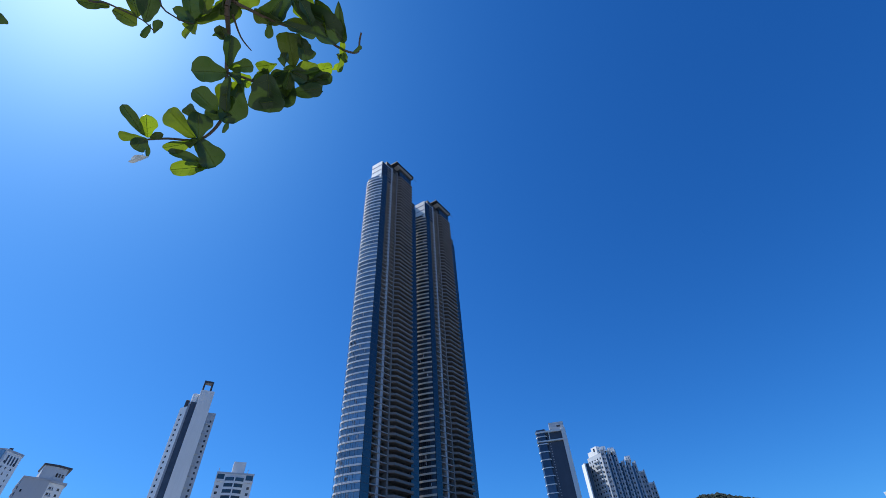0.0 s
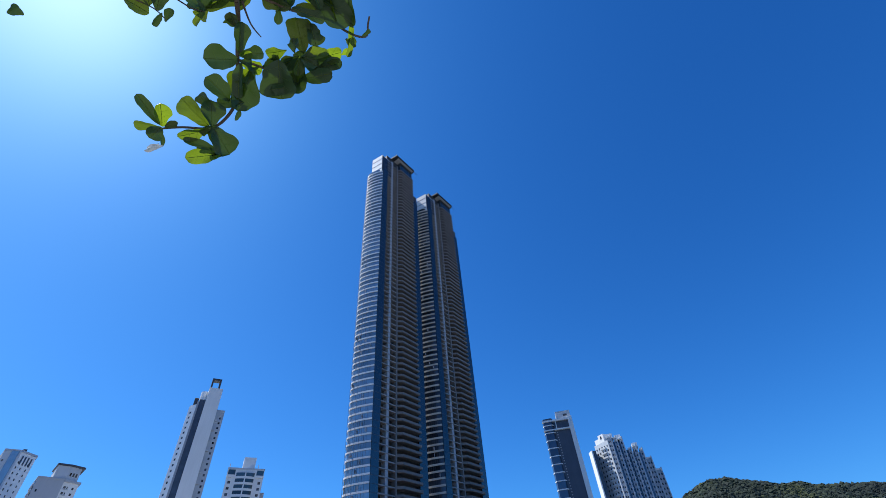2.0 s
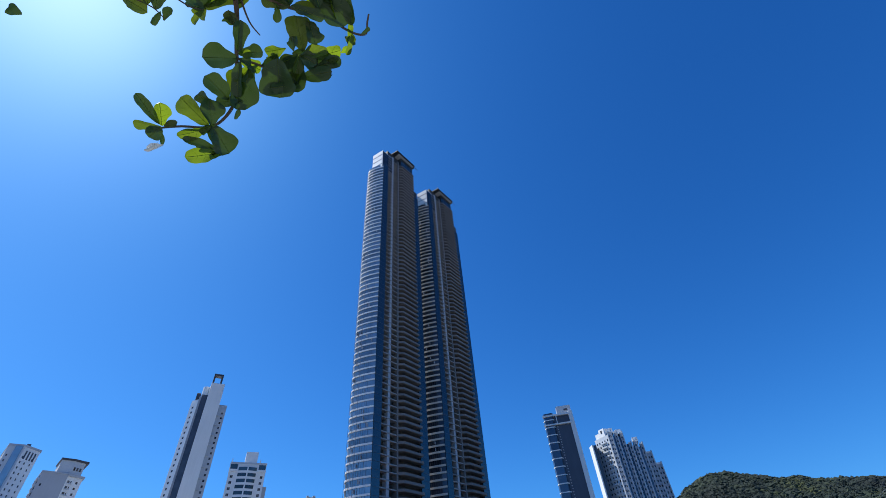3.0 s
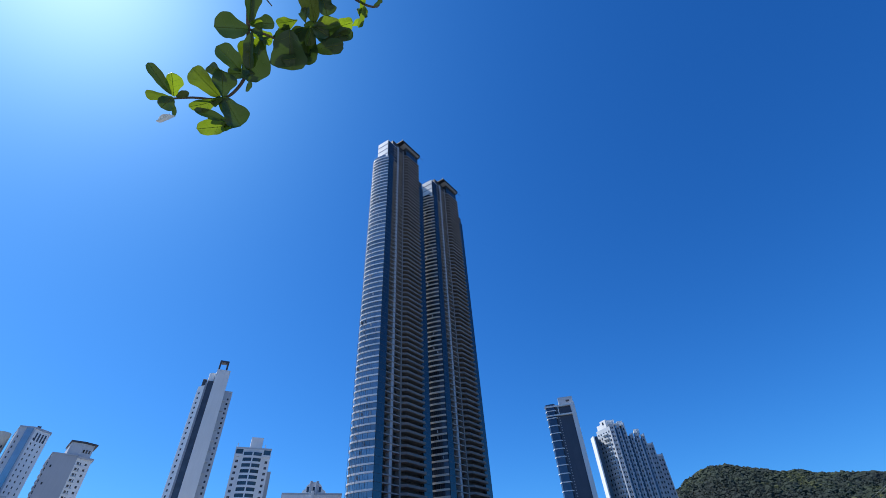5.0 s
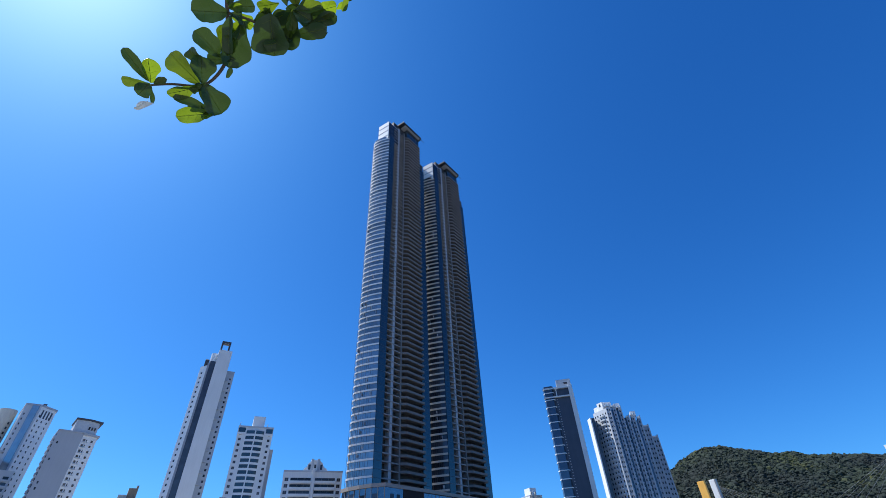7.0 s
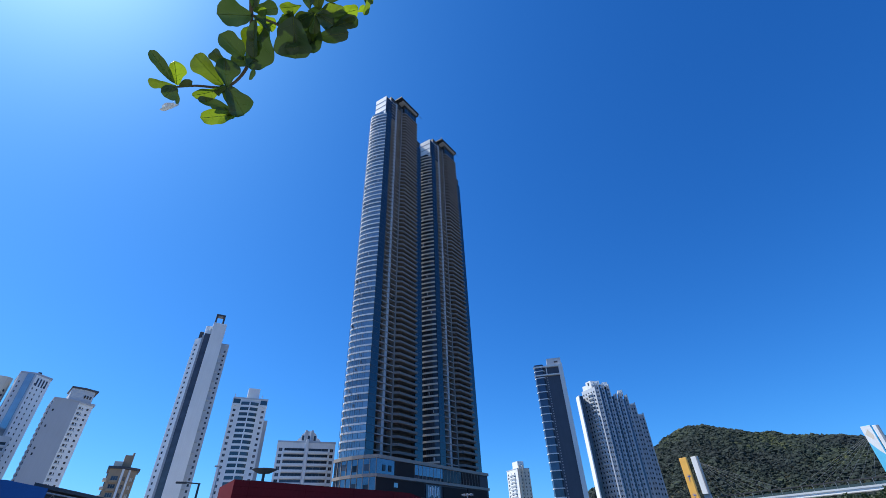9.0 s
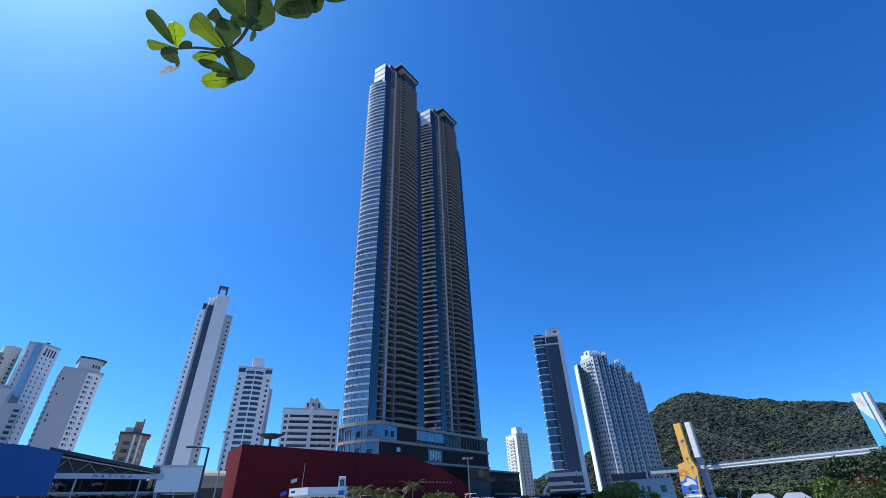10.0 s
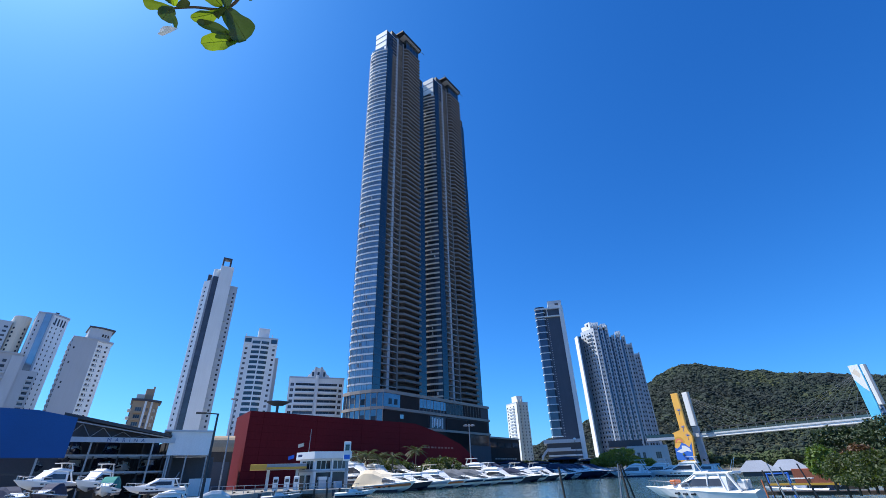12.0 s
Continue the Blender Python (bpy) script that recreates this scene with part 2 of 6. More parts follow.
def facade(parent, w, h, cols, rows, wall_mat, glass_mat, m, depth=0.3, name="wall", z0=0.0, sill=False, frame_mat=None):
    """A wall panel, x from 0 to w, front at y = 0, with recessed openings and a window in each."""
    xs = sorted({0.0, w, *[v for c in cols for v in c]})
    zs = sorted({z0, h, *[v for r in rows for v in r]})
    oc = [any(c[0] - 1e-6 <= (xs[i] + xs[i + 1]) / 2 <= c[1] + 1e-6 for c in cols) for i in range(len(xs) - 1)]
    orow = [any(r[0] - 1e-6 <= (zs[j] + zs[j + 1]) / 2 <= r[1] + 1e-6 for r in rows) for j in range(len(zs) - 1)]
    verts, faces = [], []

    def quad(a, b, c, d):
        k = len(verts)
        verts.extend((a, b, c, d))
        faces.append((k, k + 1, k + 2, k + 3))

    for i in range(len(xs) - 1):
        for j in range(len(zs) - 1):
            a, b, c, d = xs[i], xs[i + 1], zs[j], zs[j + 1]
            if not (oc[i] and orow[j]):
                quad((a, 0, c), (b, 0, c), (b, 0, d), (a, 0, d))
    for a, b in cols:
        for c, d in rows:
            quad((a, 0, c), (a, 0, d), (a, depth, d), (a, depth, c))
            quad((b, 0, c), (b, depth, c), (b, depth, d), (b, 0, d))
            quad((a, 0, d), (b, 0, d), (b, depth, d), (a, depth, d))
            quad((a, 0, c), (a, depth, c), (b, depth, c), (b, 0, c))
    quad((0, 0, z0), (0, 0, h), (0, depth, h), (0, depth, z0))
    quad((w, 0, z0), (w, depth, z0), (w, depth, h), (w, 0, h))
    quad((0, 0, h), (w, 0, h), (w, depth, h), (0, depth, h))
    mesh_ob(name, verts, faces, wall_mat, parent, m=m)
    shared = {}
    for a, b in cols:
        for c, d in rows:
            key = (round(b - a, 3), round(d - c, 3))
            if key not in shared:
                bm = bmesh.new()
                add_box(bm, 0, b - a, depth - 0.08, depth + 0.05, 0, d - c)
                if sill:
                    add_box(bm, -0.1, b - a + 0.1, -0.12, 0.1, -0.18, -0.02)
                me = bpy.data.meshes.new("window")
                bmesh.ops.recalc_face_normals(bm, faces=bm.faces)
                bm.to_mesh(me)
                bm.free()
                me.materials.append(glass_mat)
                shared[key] = me
            win = piece("window", shared[key], parent, m @ pose(a, 0, c))
            if frame_mat:
                if ("f", key) not in shared:
                    bm = bmesh.new()
                    ww, hh, t = b - a, d - c, 0.09
                    bars = [(0, t, 0, hh), (ww - t, ww, 0, hh), (t, ww - t, 0, t), (t, ww - t, hh - t, hh)]
                    bars += [(ww * k / 3 - t / 2, ww * k / 3 + t / 2, t, hh - t) for k in (1, 2)] if ww > 2 else [(ww / 2 - t / 2, ww / 2 + t / 2, t, hh - t)]
                    for x0, x1, z1, z2 in bars:
                        add_box(bm, x0, x1, depth - 0.16, depth - 0.08, z1, z2)
                    fm = bpy.data.meshes.new("frame")
                    bmesh.ops.recalc_face_normals(bm, faces=bm.faces)
                    bm.to_mesh(fm)
                    bm.free()
                    fm.materials.append(frame_mat)
                    shared[("f", key)] = fm
                piece("frame", shared[("f", key)], win, Matrix())


def spread(n, w, size, margin=1.0):
    """n openings of one size spread evenly over w."""
    if n == 1:
        return [((w - size) / 2, (w + size) / 2)]
    step = (w - 2 * margin - size) / (n - 1)
    return [(margin + i * step, margin + i * step + size) for i in range(n)]


def floors(n, h, size, first=3.0, top=1.5):
    step = (h - first - top) / n
    return [(first + i * step + 0.25 * (step - size), first + i * step + 0.25 * (step - size) + size) for i in range(n)]


LEFT_SIDE = lambda depth: pose(0, depth, 0, 0, 0, -90)


# ---- ground and water ----
BASIN = [(-62, 3), (-26, 36), (-29, 76), (-27, 90), (-21, 108), (66, 232), (112, 292), (158, 262), (92, 108), (64, 76), (58, 3)]
FAR = [(-3000, -3000), (-3500, -200), (-3500, 600), (-3000, 2000), (-1500, 4000), (800, 4500), (2000, 4200), (4000, 3000), (4200, 800), (4000, 0), (3500, -3000)]
nb = len(BASIN)
gv = [(x, y, 1.1) for x, y in BASIN] + [(x, y, 1.1) for x, y in FAR]
gf = [(i, (i + 1) % nb, nb + (i + 1) % nb, nb + i) for i in range(nb)]
tagged(mesh_ob("ground", gv, gf, ASPHALT), "grey paved land round the marina basin", "ground", kind="structure")
qv = [(x, y, z) for z in (1.1, -3.0) for x, y in BASIN]
qf = [(i, nb + i, nb + (i + 1) % nb, (i + 1) % nb) for i in range(nb)]
tagged(mesh_ob("quay_wall", qv, qf, CONCRETE), "stained concrete quay wall down to the water", "quay wall", kind="structure")


def water_material():
    m, t, b = nodes_of("harbour_water")
    n, l = t.nodes, t.links
    b.inputs["Base Color"].default_value = (0.045, 0.100, 0.105, 1)
    b.inputs["Roughness"].default_value = 0.08
    geo = n.new("ShaderNodeNewGeometry")
    mp = n.new("ShaderNodeMapping")
    mp.inputs["Scale"].default_value = (1.0, 0.45, 1.0)
    l.new(geo.outputs["Position"], mp.inputs["Vector"])
    h = None
    for scale, strength, dist in ((0.35, 0.8, 0.4), (1.6, 0.75, 0.16)):
        ns = n.new("ShaderNodeTexNoise")
        ns.inputs["Scale"].default_value, ns.inputs["Detail"].default_value = scale, 4
        l.new(mp.outputs[0], ns.inputs["Vector"])
        bp = n.new("ShaderNodeBump")
        bp.inputs["Strength"].default_value, bp.inputs["Distance"].default_value = strength, dist
        l.new(ns.outputs["Fac"], bp.inputs["Height"])
        if h:
            l.new(h.outputs[0], bp.inputs["Normal"])
        h = bp
    l.new(h.outputs[0], b.inputs["Normal"])
    return m


WATER = water_material()
tagged(mesh_ob("water", [(-80, 0, 0), (170, 0, 0), (170, 310, 0), (-80, 310, 0)], [(0, 1, 2, 3)], WATER), "calm grey-blue harbour water with small ripples", "water", kind="structure")


# ---- the twin towers ----
U_AZ = 38.0                      # compass angle of the towers' long face
BASE1 = (-29.3, 186.6)
POD_H, SHOULDER, ROOF = 34.7, 253.5, 283.6
FLOOR_H = 3.17
NOSE = [(0.0, 0.0), (-1.05, 2.1), (-1.95, 4.2), (-2.65, 6.3), (-3.15, 8.4), (-3.4, 10.6), (-3.1, 11.8), (-1.8, 13.4), (0.6, 15.6), (4.0, 18.5)]


def ribbon(name, line, z0, z1, out, material):
    """A curved slab edge along a plan line, proud of it by out, as a mesh to share."""
    pts = [Vector((x, y)) for x, y in line]
    outer = []
    for i, p in enumerate(pts):
        d = (pts[min(i + 1, len(pts) - 1)] - pts[max(i - 1, 0)]).normalized()
        outer.append(p + Vector((-d.y, d.x)) * out)
    n = len(pts)
    verts = [(p.x, p.y, z) for z in (z0, z1) for p in pts] + [(p.x, p.y, z) for z in (z0, z1) for p in outer]
    faces = []
    for i in range(n - 1):
        faces += [(2 * n + i, 2 * n + i + 1, 3 * n + i + 1, 3 * n + i), (n + i, n + i + 1, 3 * n + i + 1, 3 * n + i), (i, i + 1, 2 * n + i + 1, 2 * n + i)]
    faces += [(0, n, 3 * n, 2 * n), (n - 1, 2 * n - 1, 4 * n - 1, 3 * n - 1)]
    me = bpy.data.meshes.new(name)
    me.from_pydata(verts, [], faces)
    me.materials.append(material)
    bm = bmesh.new()
    bm.from_mesh(me)
    bmesh.ops.recalc_face_normals(bm, faces=bm.faces)
    bm.to_mesh(me)
    bm.free()
    return me


def tower(x, y, label, face_glass, lift_house):
    t = thing("skyscraper", pose(x, y, 0, 0, 0, 90 - U_AZ), label, "skyscraper", "twin towers")
    n_floors = int((SHOULDER - POD_H) / FLOOR_H)
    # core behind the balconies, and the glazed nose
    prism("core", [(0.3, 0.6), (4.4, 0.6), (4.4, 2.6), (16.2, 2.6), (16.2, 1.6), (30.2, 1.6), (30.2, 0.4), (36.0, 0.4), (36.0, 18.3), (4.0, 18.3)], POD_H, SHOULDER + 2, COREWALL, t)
    gl = [(px + 0.15, py) for px, py in NOSE[:1]] + NOSE[1:] + [(4.2, 18.2), (4.2, 0.4)]
    prism("curved_glazing", gl[::-1], POD_H, SHOULDER + 1, face_glass, t, "curved face glazing, dark on the second tower for balcony shade")
    box("glass_strip", (0.1, 4.6, -0.25, 0.75, POD_H, SHOULDER + 4), BLUEGLASS, t, "deep blue vertical glass strip")
    box("end_glass", (30.6, 36.2, -0.3, 6.0, POD_H, SHOULDER - 5), BLUEGLASS, t, "deep blue vertical glass strip")
    box("pilaster", (8.7, 10.3, 0.02, 2.6, POD_H, ROOF - 9), PILASTER, t, "pale continuous pilaster")
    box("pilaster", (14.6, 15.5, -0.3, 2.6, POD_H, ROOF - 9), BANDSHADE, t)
    block = [(15.5, 0.2), (17.6, -1.9), (30.4, -1.9)]
    nose_band = ribbon("slab_edge", NOSE, 0, 0.9, 0.45, BEIGE) if lift_house else ribbon("slab_edge", NOSE, 0, 0.72, 0.28, BAND)
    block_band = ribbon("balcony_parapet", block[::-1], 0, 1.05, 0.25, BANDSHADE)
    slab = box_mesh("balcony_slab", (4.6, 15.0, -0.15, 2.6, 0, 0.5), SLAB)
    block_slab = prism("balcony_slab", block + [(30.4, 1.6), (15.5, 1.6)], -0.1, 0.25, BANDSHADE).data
    bpy.data.objects.remove(bpy.data.objects["balcony_slab"])
    line = box_mesh("glass_joint", (0.05, 4.65, -0.3, -0.22, 0, 0.12), DARKCLAD)
    line2 = box_mesh("glass_joint", (30.5, 36.25, -0.36, -0.26, 0, 0.12), DARKCLAD)
    mull = ribbon("window_strip", NOSE[:7], 0.65, 3.1, 0.05, face_glass)
    for k in range(n_floors + 1):
        z = POD_H + k * FLOOR_H
        piece("slab_edge", nose_band, t, pose(0, 0, z))
        piece("window_strip", mull, t, pose(0, 0, z))
        piece("balcony_slab", slab, t, pose(0, 0, z))
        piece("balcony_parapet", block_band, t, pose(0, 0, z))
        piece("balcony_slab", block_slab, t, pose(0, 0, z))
        piece("glass_joint", line, t, pose(0, 0, z))
        piece("glass_joint", line2, t, pose(0, 0, z))
    mull = box_mesh("mullion", (-0.045, 0.045, -0.045, 0.045, POD_H, SHOULDER), DARKCLAD)
    for px, py in NOSE[1:6]:
        piece("mullion", mull, t, pose(px - 0.06, py - 0.04, 0))
        piece("mullion", mull, t, pose(px - 0.55, py + 1.0, 0))
    flap = box_mesh("open_window", (-0.9, 0.0, -0.03, 0.03, 1.2, 2.6), PILASTER)
    pick = random.Random(int(x * 10))
    for k in range(34):
        i = pick.randrange(1, 6)
        piece("open_window", flap, t, pose(NOSE[i][0] - 0.1, NOSE[i][1], POD_H + pick.randrange(n_floors) * FLOOR_H, 0, 0, pick.uniform(-20, 40)))
    # upper floors of the balcony block, set in
    for k in range(n_floors + 1, n_floors + 6):
        z = POD_H + k * FLOOR_H
        piece("balcony_slab", slab, t, pose(0, 0, z))
        piece("balcony_parapet", block_band, t, pose(0, 0, z))
        piece("balcony_slab", block_slab, t, pose(0, 0, z))
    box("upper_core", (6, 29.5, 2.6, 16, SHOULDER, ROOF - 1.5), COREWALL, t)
    box("penthouse_glass", (17.5, 30.4, -0.6, 6, SHOULDER + 15, ROOF - 1.6), BLUEGLASS, t, "blue penthouse glazing under the roof")
    box("penthouse_glass", (30.4, 32.0, 0.5, 6, SHOULDER, ROOF - 10), BLUEGLASS, t)
    crown = [(-0.9, 0.5), (8.0, 0.5), (8.0, 13.0), (3.0, 13.0), (-2.0, 9.6)]
    prism("crown_wall", crown, SHOULDER + 0.8, 273.5, WHITE, t, "white crown wall above the curved face")
    for z in (257.4, 263.0, 268.6):
        piece("crown_joint", ribbon("crown_joint", [(-0.9, 0.5), (-2.0, 9.6), (3.0, 13.0)], 0, 0.45, 0.12, GREYGLASS), t, pose(0, 0, z))
    box("crown_glass", (-0.6, 9.0, 0.2, 2.7, SHOULDER + 0.9, 272.5), DARKGLASS, t)
    # flat overhanging roof with a thick dark edge
    prism("roof", [(11.4, -2.7), (31.4, -2.7), (32.4, -1.0), (31.4, 12.5), (9.5, 12.5)], ROOF - 1.2, ROOF, BLACKROOF, t, "dark flat overhanging roof slab")
    box("roof_rod", (32.6, 35.8, -2.0, -1.8, ROOF - 1.2, ROOF - 1.0), DARKSTEEL, t)
    box("roof_edge", (14.0, 30.6, -2.0, 10.0, ROOF - 2.0, ROOF - 1.25), PILASTER, t, "pale soffit under the roof")
    for k in range(5):
        box("penthouse_mullion", (17.4 + k * 3.2, 17.6 + k * 3.2, -0.72, -0.5, SHOULDER + 15, ROOF - 2.0), DARKCLAD, t)
    rod("aerial", (12.4, -1.5, ROOF), (12.4, -1.5, ROOF + 3.0), 0.08, DARKSTEEL, t)
    if lift_house:
        box("lift_house", (-6, 0, 13.5, 18, SHOULDER, 278), GREYWALL, t, "grey lift house behind the crown")
    return t


tower(BASE1[0], BASE1[1], "tall dark glass skyscraper with banded balconies on a podium", GREYGLASS, False)
# Second tower: dark glass stands for the shaded recesses of open balconies.
tower(BASE1[0] + 30.5, BASE1[1] + 40.4, "second tall dark skyscraper behind with banded balconies", DARKGLASS, True)

pod = thing("podium", pose(-23.7, 182.2, 0, 0, 0, 90 - U_AZ), "dark glass podium with beige cornices under the towers", "podium")
PODLINE = [(80.0, 0.0), (0.0, 0.0), (-2.6, 4.5), (-4.0, 9.5), (-4.6, 15.0), (-4.0, 20.0)]
prism("wall", [(80.0, 0.3), (80, 40), (24, 40), (-2.0, 21.5), (-3.7, 20.0), (-4.2, 15), (-3.6, 9.5), (-2.2, 4.6), (0.3, 0.3)], 1.1, POD_H - 0.3, DARKCLAD, pod)
for z, h in ((POD_H - 1.0, 1.3), (27.2, 1.1), (20.4, 1.0)):
    piece("cornice", ribbon("cornice", PODLINE, 0, h, 0.5, CORNICE), pod, pose(0, 0, z))
prism("corner_glazing", [(0.2, -0.06), (-2.55, 4.45), (-3.95, 9.5), (-4.55, 15.0), (-3.9, 20.0), (0.4, 20), (0.4, 0.4)][::-1], 15.0, POD_H - 1.0, PODGLASS, pod, "blue curved podium glazing")
for x0, x1, z0, z1, mt in ((0.1, 10, 28.4, 33.6, PODGLASS), (10.2, 22.3, 28.4, 33.6, BROWNCLAD), (22.6, 41.7, 29.6, 33.4, PODGLASS), (42, 56, 28.6, 33.4, DARKGLASS), (57, 72, 28.6, 33.4, BROWNCLAD), (0.3, 29, 21.8, 26.9, BROWNCLAD), (30, 40, 21.6, 26.6, DARKGLASS), (42, 60, 14, 26.5, BROWNCLAD), (61, 78, 21.8, 26.8, BROWNCLAD), (61, 78, 15.5, 20.0, DARKGLASS), (0.3, 60, 11, 20.2, BROWNCLAD)):
    box("glazing" if mt is not BROWNCLAD else "stone_panel", (x0, x1, -0.12, 0.35, z0, z1), mt, pod)
for x0 in (3.2, 6.6):
    box("open_window", (x0, x0 + 1.6, -0.3, -0.1, 29.4, 31.6), DARKGLASS, pod)
box("vent_window", (10.0, 12.2, -0.2, 0, 24.2, 25.8), GREYGLASS, pod)
# White bars that paint a pale building's reflection onto the glass.
for k in range(7):
    box("reflection_bar", (31.4 + k * 1.15, 32.0 + k * 1.15, -0.2, -0.1, 21.8 + 0.5 * (k % 3), 26.2 - 0.4 * (k % 2)), WHITE, pod, "pale bar of a reflected building")
corner = PODLINE[1:]
slat = box_mesh("mullion", (-0.08, 0.08, -0.12, 0.12, 0, 5.9), CORNICE)
pane = box_mesh("dark_pane", (-0.06, 0.06, -1.0, 1.0, 0, 2.2), DARKGLASS)
for i in range(len(corner) - 1):
    (ax, ay), (bx, by) = corner[i], corner[i + 1]
    lean = math.degrees(math.atan2(by - ay, bx - ax)) - 90
    for q in (0.0, 0.5):
        for z in (21.3, 28.2):
            piece("mullion", slat, pod, pose(ax + (bx - ax) * q - 0.08, ay + (by - ay) * q, z, 0, 0, lean))
    for z in ((22.4, 29.4), (29.2, 23.0), (22.0, 30.2), (29.6, 22.6))[i]:
        piece("dark_pane", pane, pod, pose(ax + (bx - ax) * 0.72 - 0.1, ay + (by - ay) * 0.72, z, 0, 0, lean))
bar = box_mesh("mullion", (-0.07, 0.07, -0.2, 0.1, 0, 5.2), CORNICE)
for k in range(20):
    piece("mullion", bar, pod, pose(22.6 + k * 2.5, 0, 28.3))
low = thing("low_wing", pose(-23.7, 182.2, 0, 0, 0, 90 - U_AZ) @ pose(80.2, 2, 0), "low dark wing beside the podium", "building")
box("wall", (0, 34, 0, 25, 1.1, 20), BROWNCLAD, low)
box("roof", (-0.3, 34.4, -0.4, 25.4, 19.6, 20.4), CORNICE, low)
for k in range(4):
    box("window", (2 + k * 8, 8.5 + k * 8, -0.06, 0.2, 15.2, 17.8), DARKGLASS, low)
box("fascia", (0.5, 33.5, -0.25, 0.2, 8.5, 11.0), BROWNCLAD, low)
for k in range(9):
    box("lettering_bar", (6 + k * 2.6, 8.0 + k * 2.6, -0.32, -0.2, 9.3, 10.0), CORNICE, low)
box("shopfront", (0.5, 33.5, -0.1, 0.2, 1.1, 8), DARKGLASS, low)


# ---- the other high-rises ----
def high_rise(m, w, d, h, label, wall_mat=WHITE, roof_mat=LIGHTGREY, category="apartment building"):
    b = thing("apartment_building", m, label, category)
    box("wall", (0.31, w - 0.02, 0.31, d, -1.0, h), wall_mat, b)
    box("roof", (-0.15, w + 0.15, -0.15, d + 0.15, h, h + 0.7), roof_mat, b)
    return b


# slender white slab tower
b = thing("apartment_building", site(-31.0, 300), "very slender white high-rise slab with a dark glass stripe", "apartment building")
prism("left_wing", [(0.5, 8.0), (3.9, 3.9), (3.9, 24), (0.5, 24)], -1, 122.5, WHITE, b)
# The white wing's side in grey render, its shade put into the colour.
box("wing_side", (3.9, 5.0, 3.0, 24, -1, 124), GREYWALL, b, "shaded grey side of the wing")
box("dark_stripe", (5.0, 8.3, 1.8, 24, -1, 125), DARKGLASS, b, "dark glass stripe")
box("white_fin", (8.3, 16.3, 0, 20, -1, 132.8), WHITE, b, "blank white fin wall")
box("right_wing", (16.3, 21.2, 3.2, 24, -1, 120.5), LIGHTGREY, b)
bm = bmesh.new()
for d in ((8.6, 9.6, 1, 5, 132.8, 138.4), (13.2, 14.2, 1, 5, 132.8, 138.4), (8.6, 14.2, 1, 5, 138.4, 139.6)):
    add_box(bm, *d)
part("roof_frame", bm, DARKCLAD, b, "dark portal frame on the roof")
bm = bmesh.new()
tube(bm, (6.7, 5.5, 124.5), (6.7, 5.5, 131.2), 2.1, 2.1, 16)
part("roof_house", bm, WHITE, b, "rounded white lift house", smooth=False)
box("roof_tank", (2.0, 4.4, 5, 9, 122.5, 127.0), DARKCLAD, b, bevel=0.3)
facade(b, 4.9, 118.5, [(2.6, 3.7)], floors(38, 118.5, 1.3), LIGHTGREY, DARKGLASS, pose(16.3, 2.9, 0))
ledge = box_mesh("balcony", (-0.3, 1.6, -0.9, 0.2, 0, 0.9), LIGHTGREY, 0.06)
for k in range(19):
    piece("balcony", ledge, b, pose(16.6, 2.9, 5 + k * 6.0))
facade(b, 5.33, 121, [(1.6, 3.0)], floors(38, 121, 1.3), WHITE, DARKGLASS, pose(0.5, 7.6, 0, 0, 0, -50.3))

# white block with rounded balcony bays
b = high_rise(site(-25.0, 242), 16.4, 18, 69, "white apartment block with green glazed bowed balconies", WHITE)
facade(b, 16.4, 69, [(0.9, 2.1), (14.3, 15.5)], floors(25, 69, 1.2), WHITE, DARKGLASS, pose(0, 0, 0), frame_mat=SLAB)
bow = [(3.6 + 9.0 * i / 8, -0.9 * math.sin(math.pi * i / 8)) for i in range(9)]
bow_band = ribbon("balcony_parapet", bow[::-1], 0, 1.0, 0.2, WHITE)
bow_glass = ribbon("bay_window", bow[::-1], 1.0, 2.6, 0.02, BAYGLASS)
bay_post = box_mesh("bay_mullion", (-0.28, 0.28, -0.2, 0.2, 0.9, 2.65), WHITE)
for k in range(25):
    z = 3 + k * 64.5 / 25
    piece("balcony_parapet", bow_band, b, pose(0, 0, z))
    piece("bay_window", bow_glass, b, pose(0, 0, z))
    for px in (3.7, 8.1, 12.5):
        piece("bay_mullion", bay_post, b, pose(px, -0.95 * math.sin(math.pi * (px - 3.6) / 9.0), z))
box("roof_house", (6.2, 11.8, 3, 9, 69.5, 75.5), WHITE, b)
for x0 in (0.2, 13.0):
    box("corner_window", (x0, x0 + 3.2, -0.06, 6, 66.6, 68.8), BAYGLASS, b)
    box("corner_rail", (x0 - 0.3, x0 + 3.5, -0.5, 0.2, 65.4, 66.5), WHITE, b)
    box("roof_post", (x0 + 0.1, x0 + 0.4, 0.1, 0.4, 69.6, 71.4), WHITE, b)
box("side_wing", (16.4, 18.3, 3, 18, -1, 60), GREYWALL, b)

# broad white block with curved crown
b = high_rise(site(-19.1, 225), 26.2, 16, 46.0, "broad white apartment block with balcony bands and domed crown", WHITE)
facade(b, 26.2, 46, [(0.8, 2.4), (3.2, 12.2), (14.0, 23.0), (23.8, 25.4)], floors(16, 46, 1.45), WHITE, DARKGLASS, pose(0, 0, 0), frame_mat=SLAB)
parapet = box_mesh("balcony_parapet", (3.0, 12.4, -1.1, 0.0, 0, 1.15), WHITE, 0.1)
parapet2 = box_mesh("balcony_parapet", (13.8, 23.2, -1.1, 0.0, 0, 1.15), WHITE, 0.1)
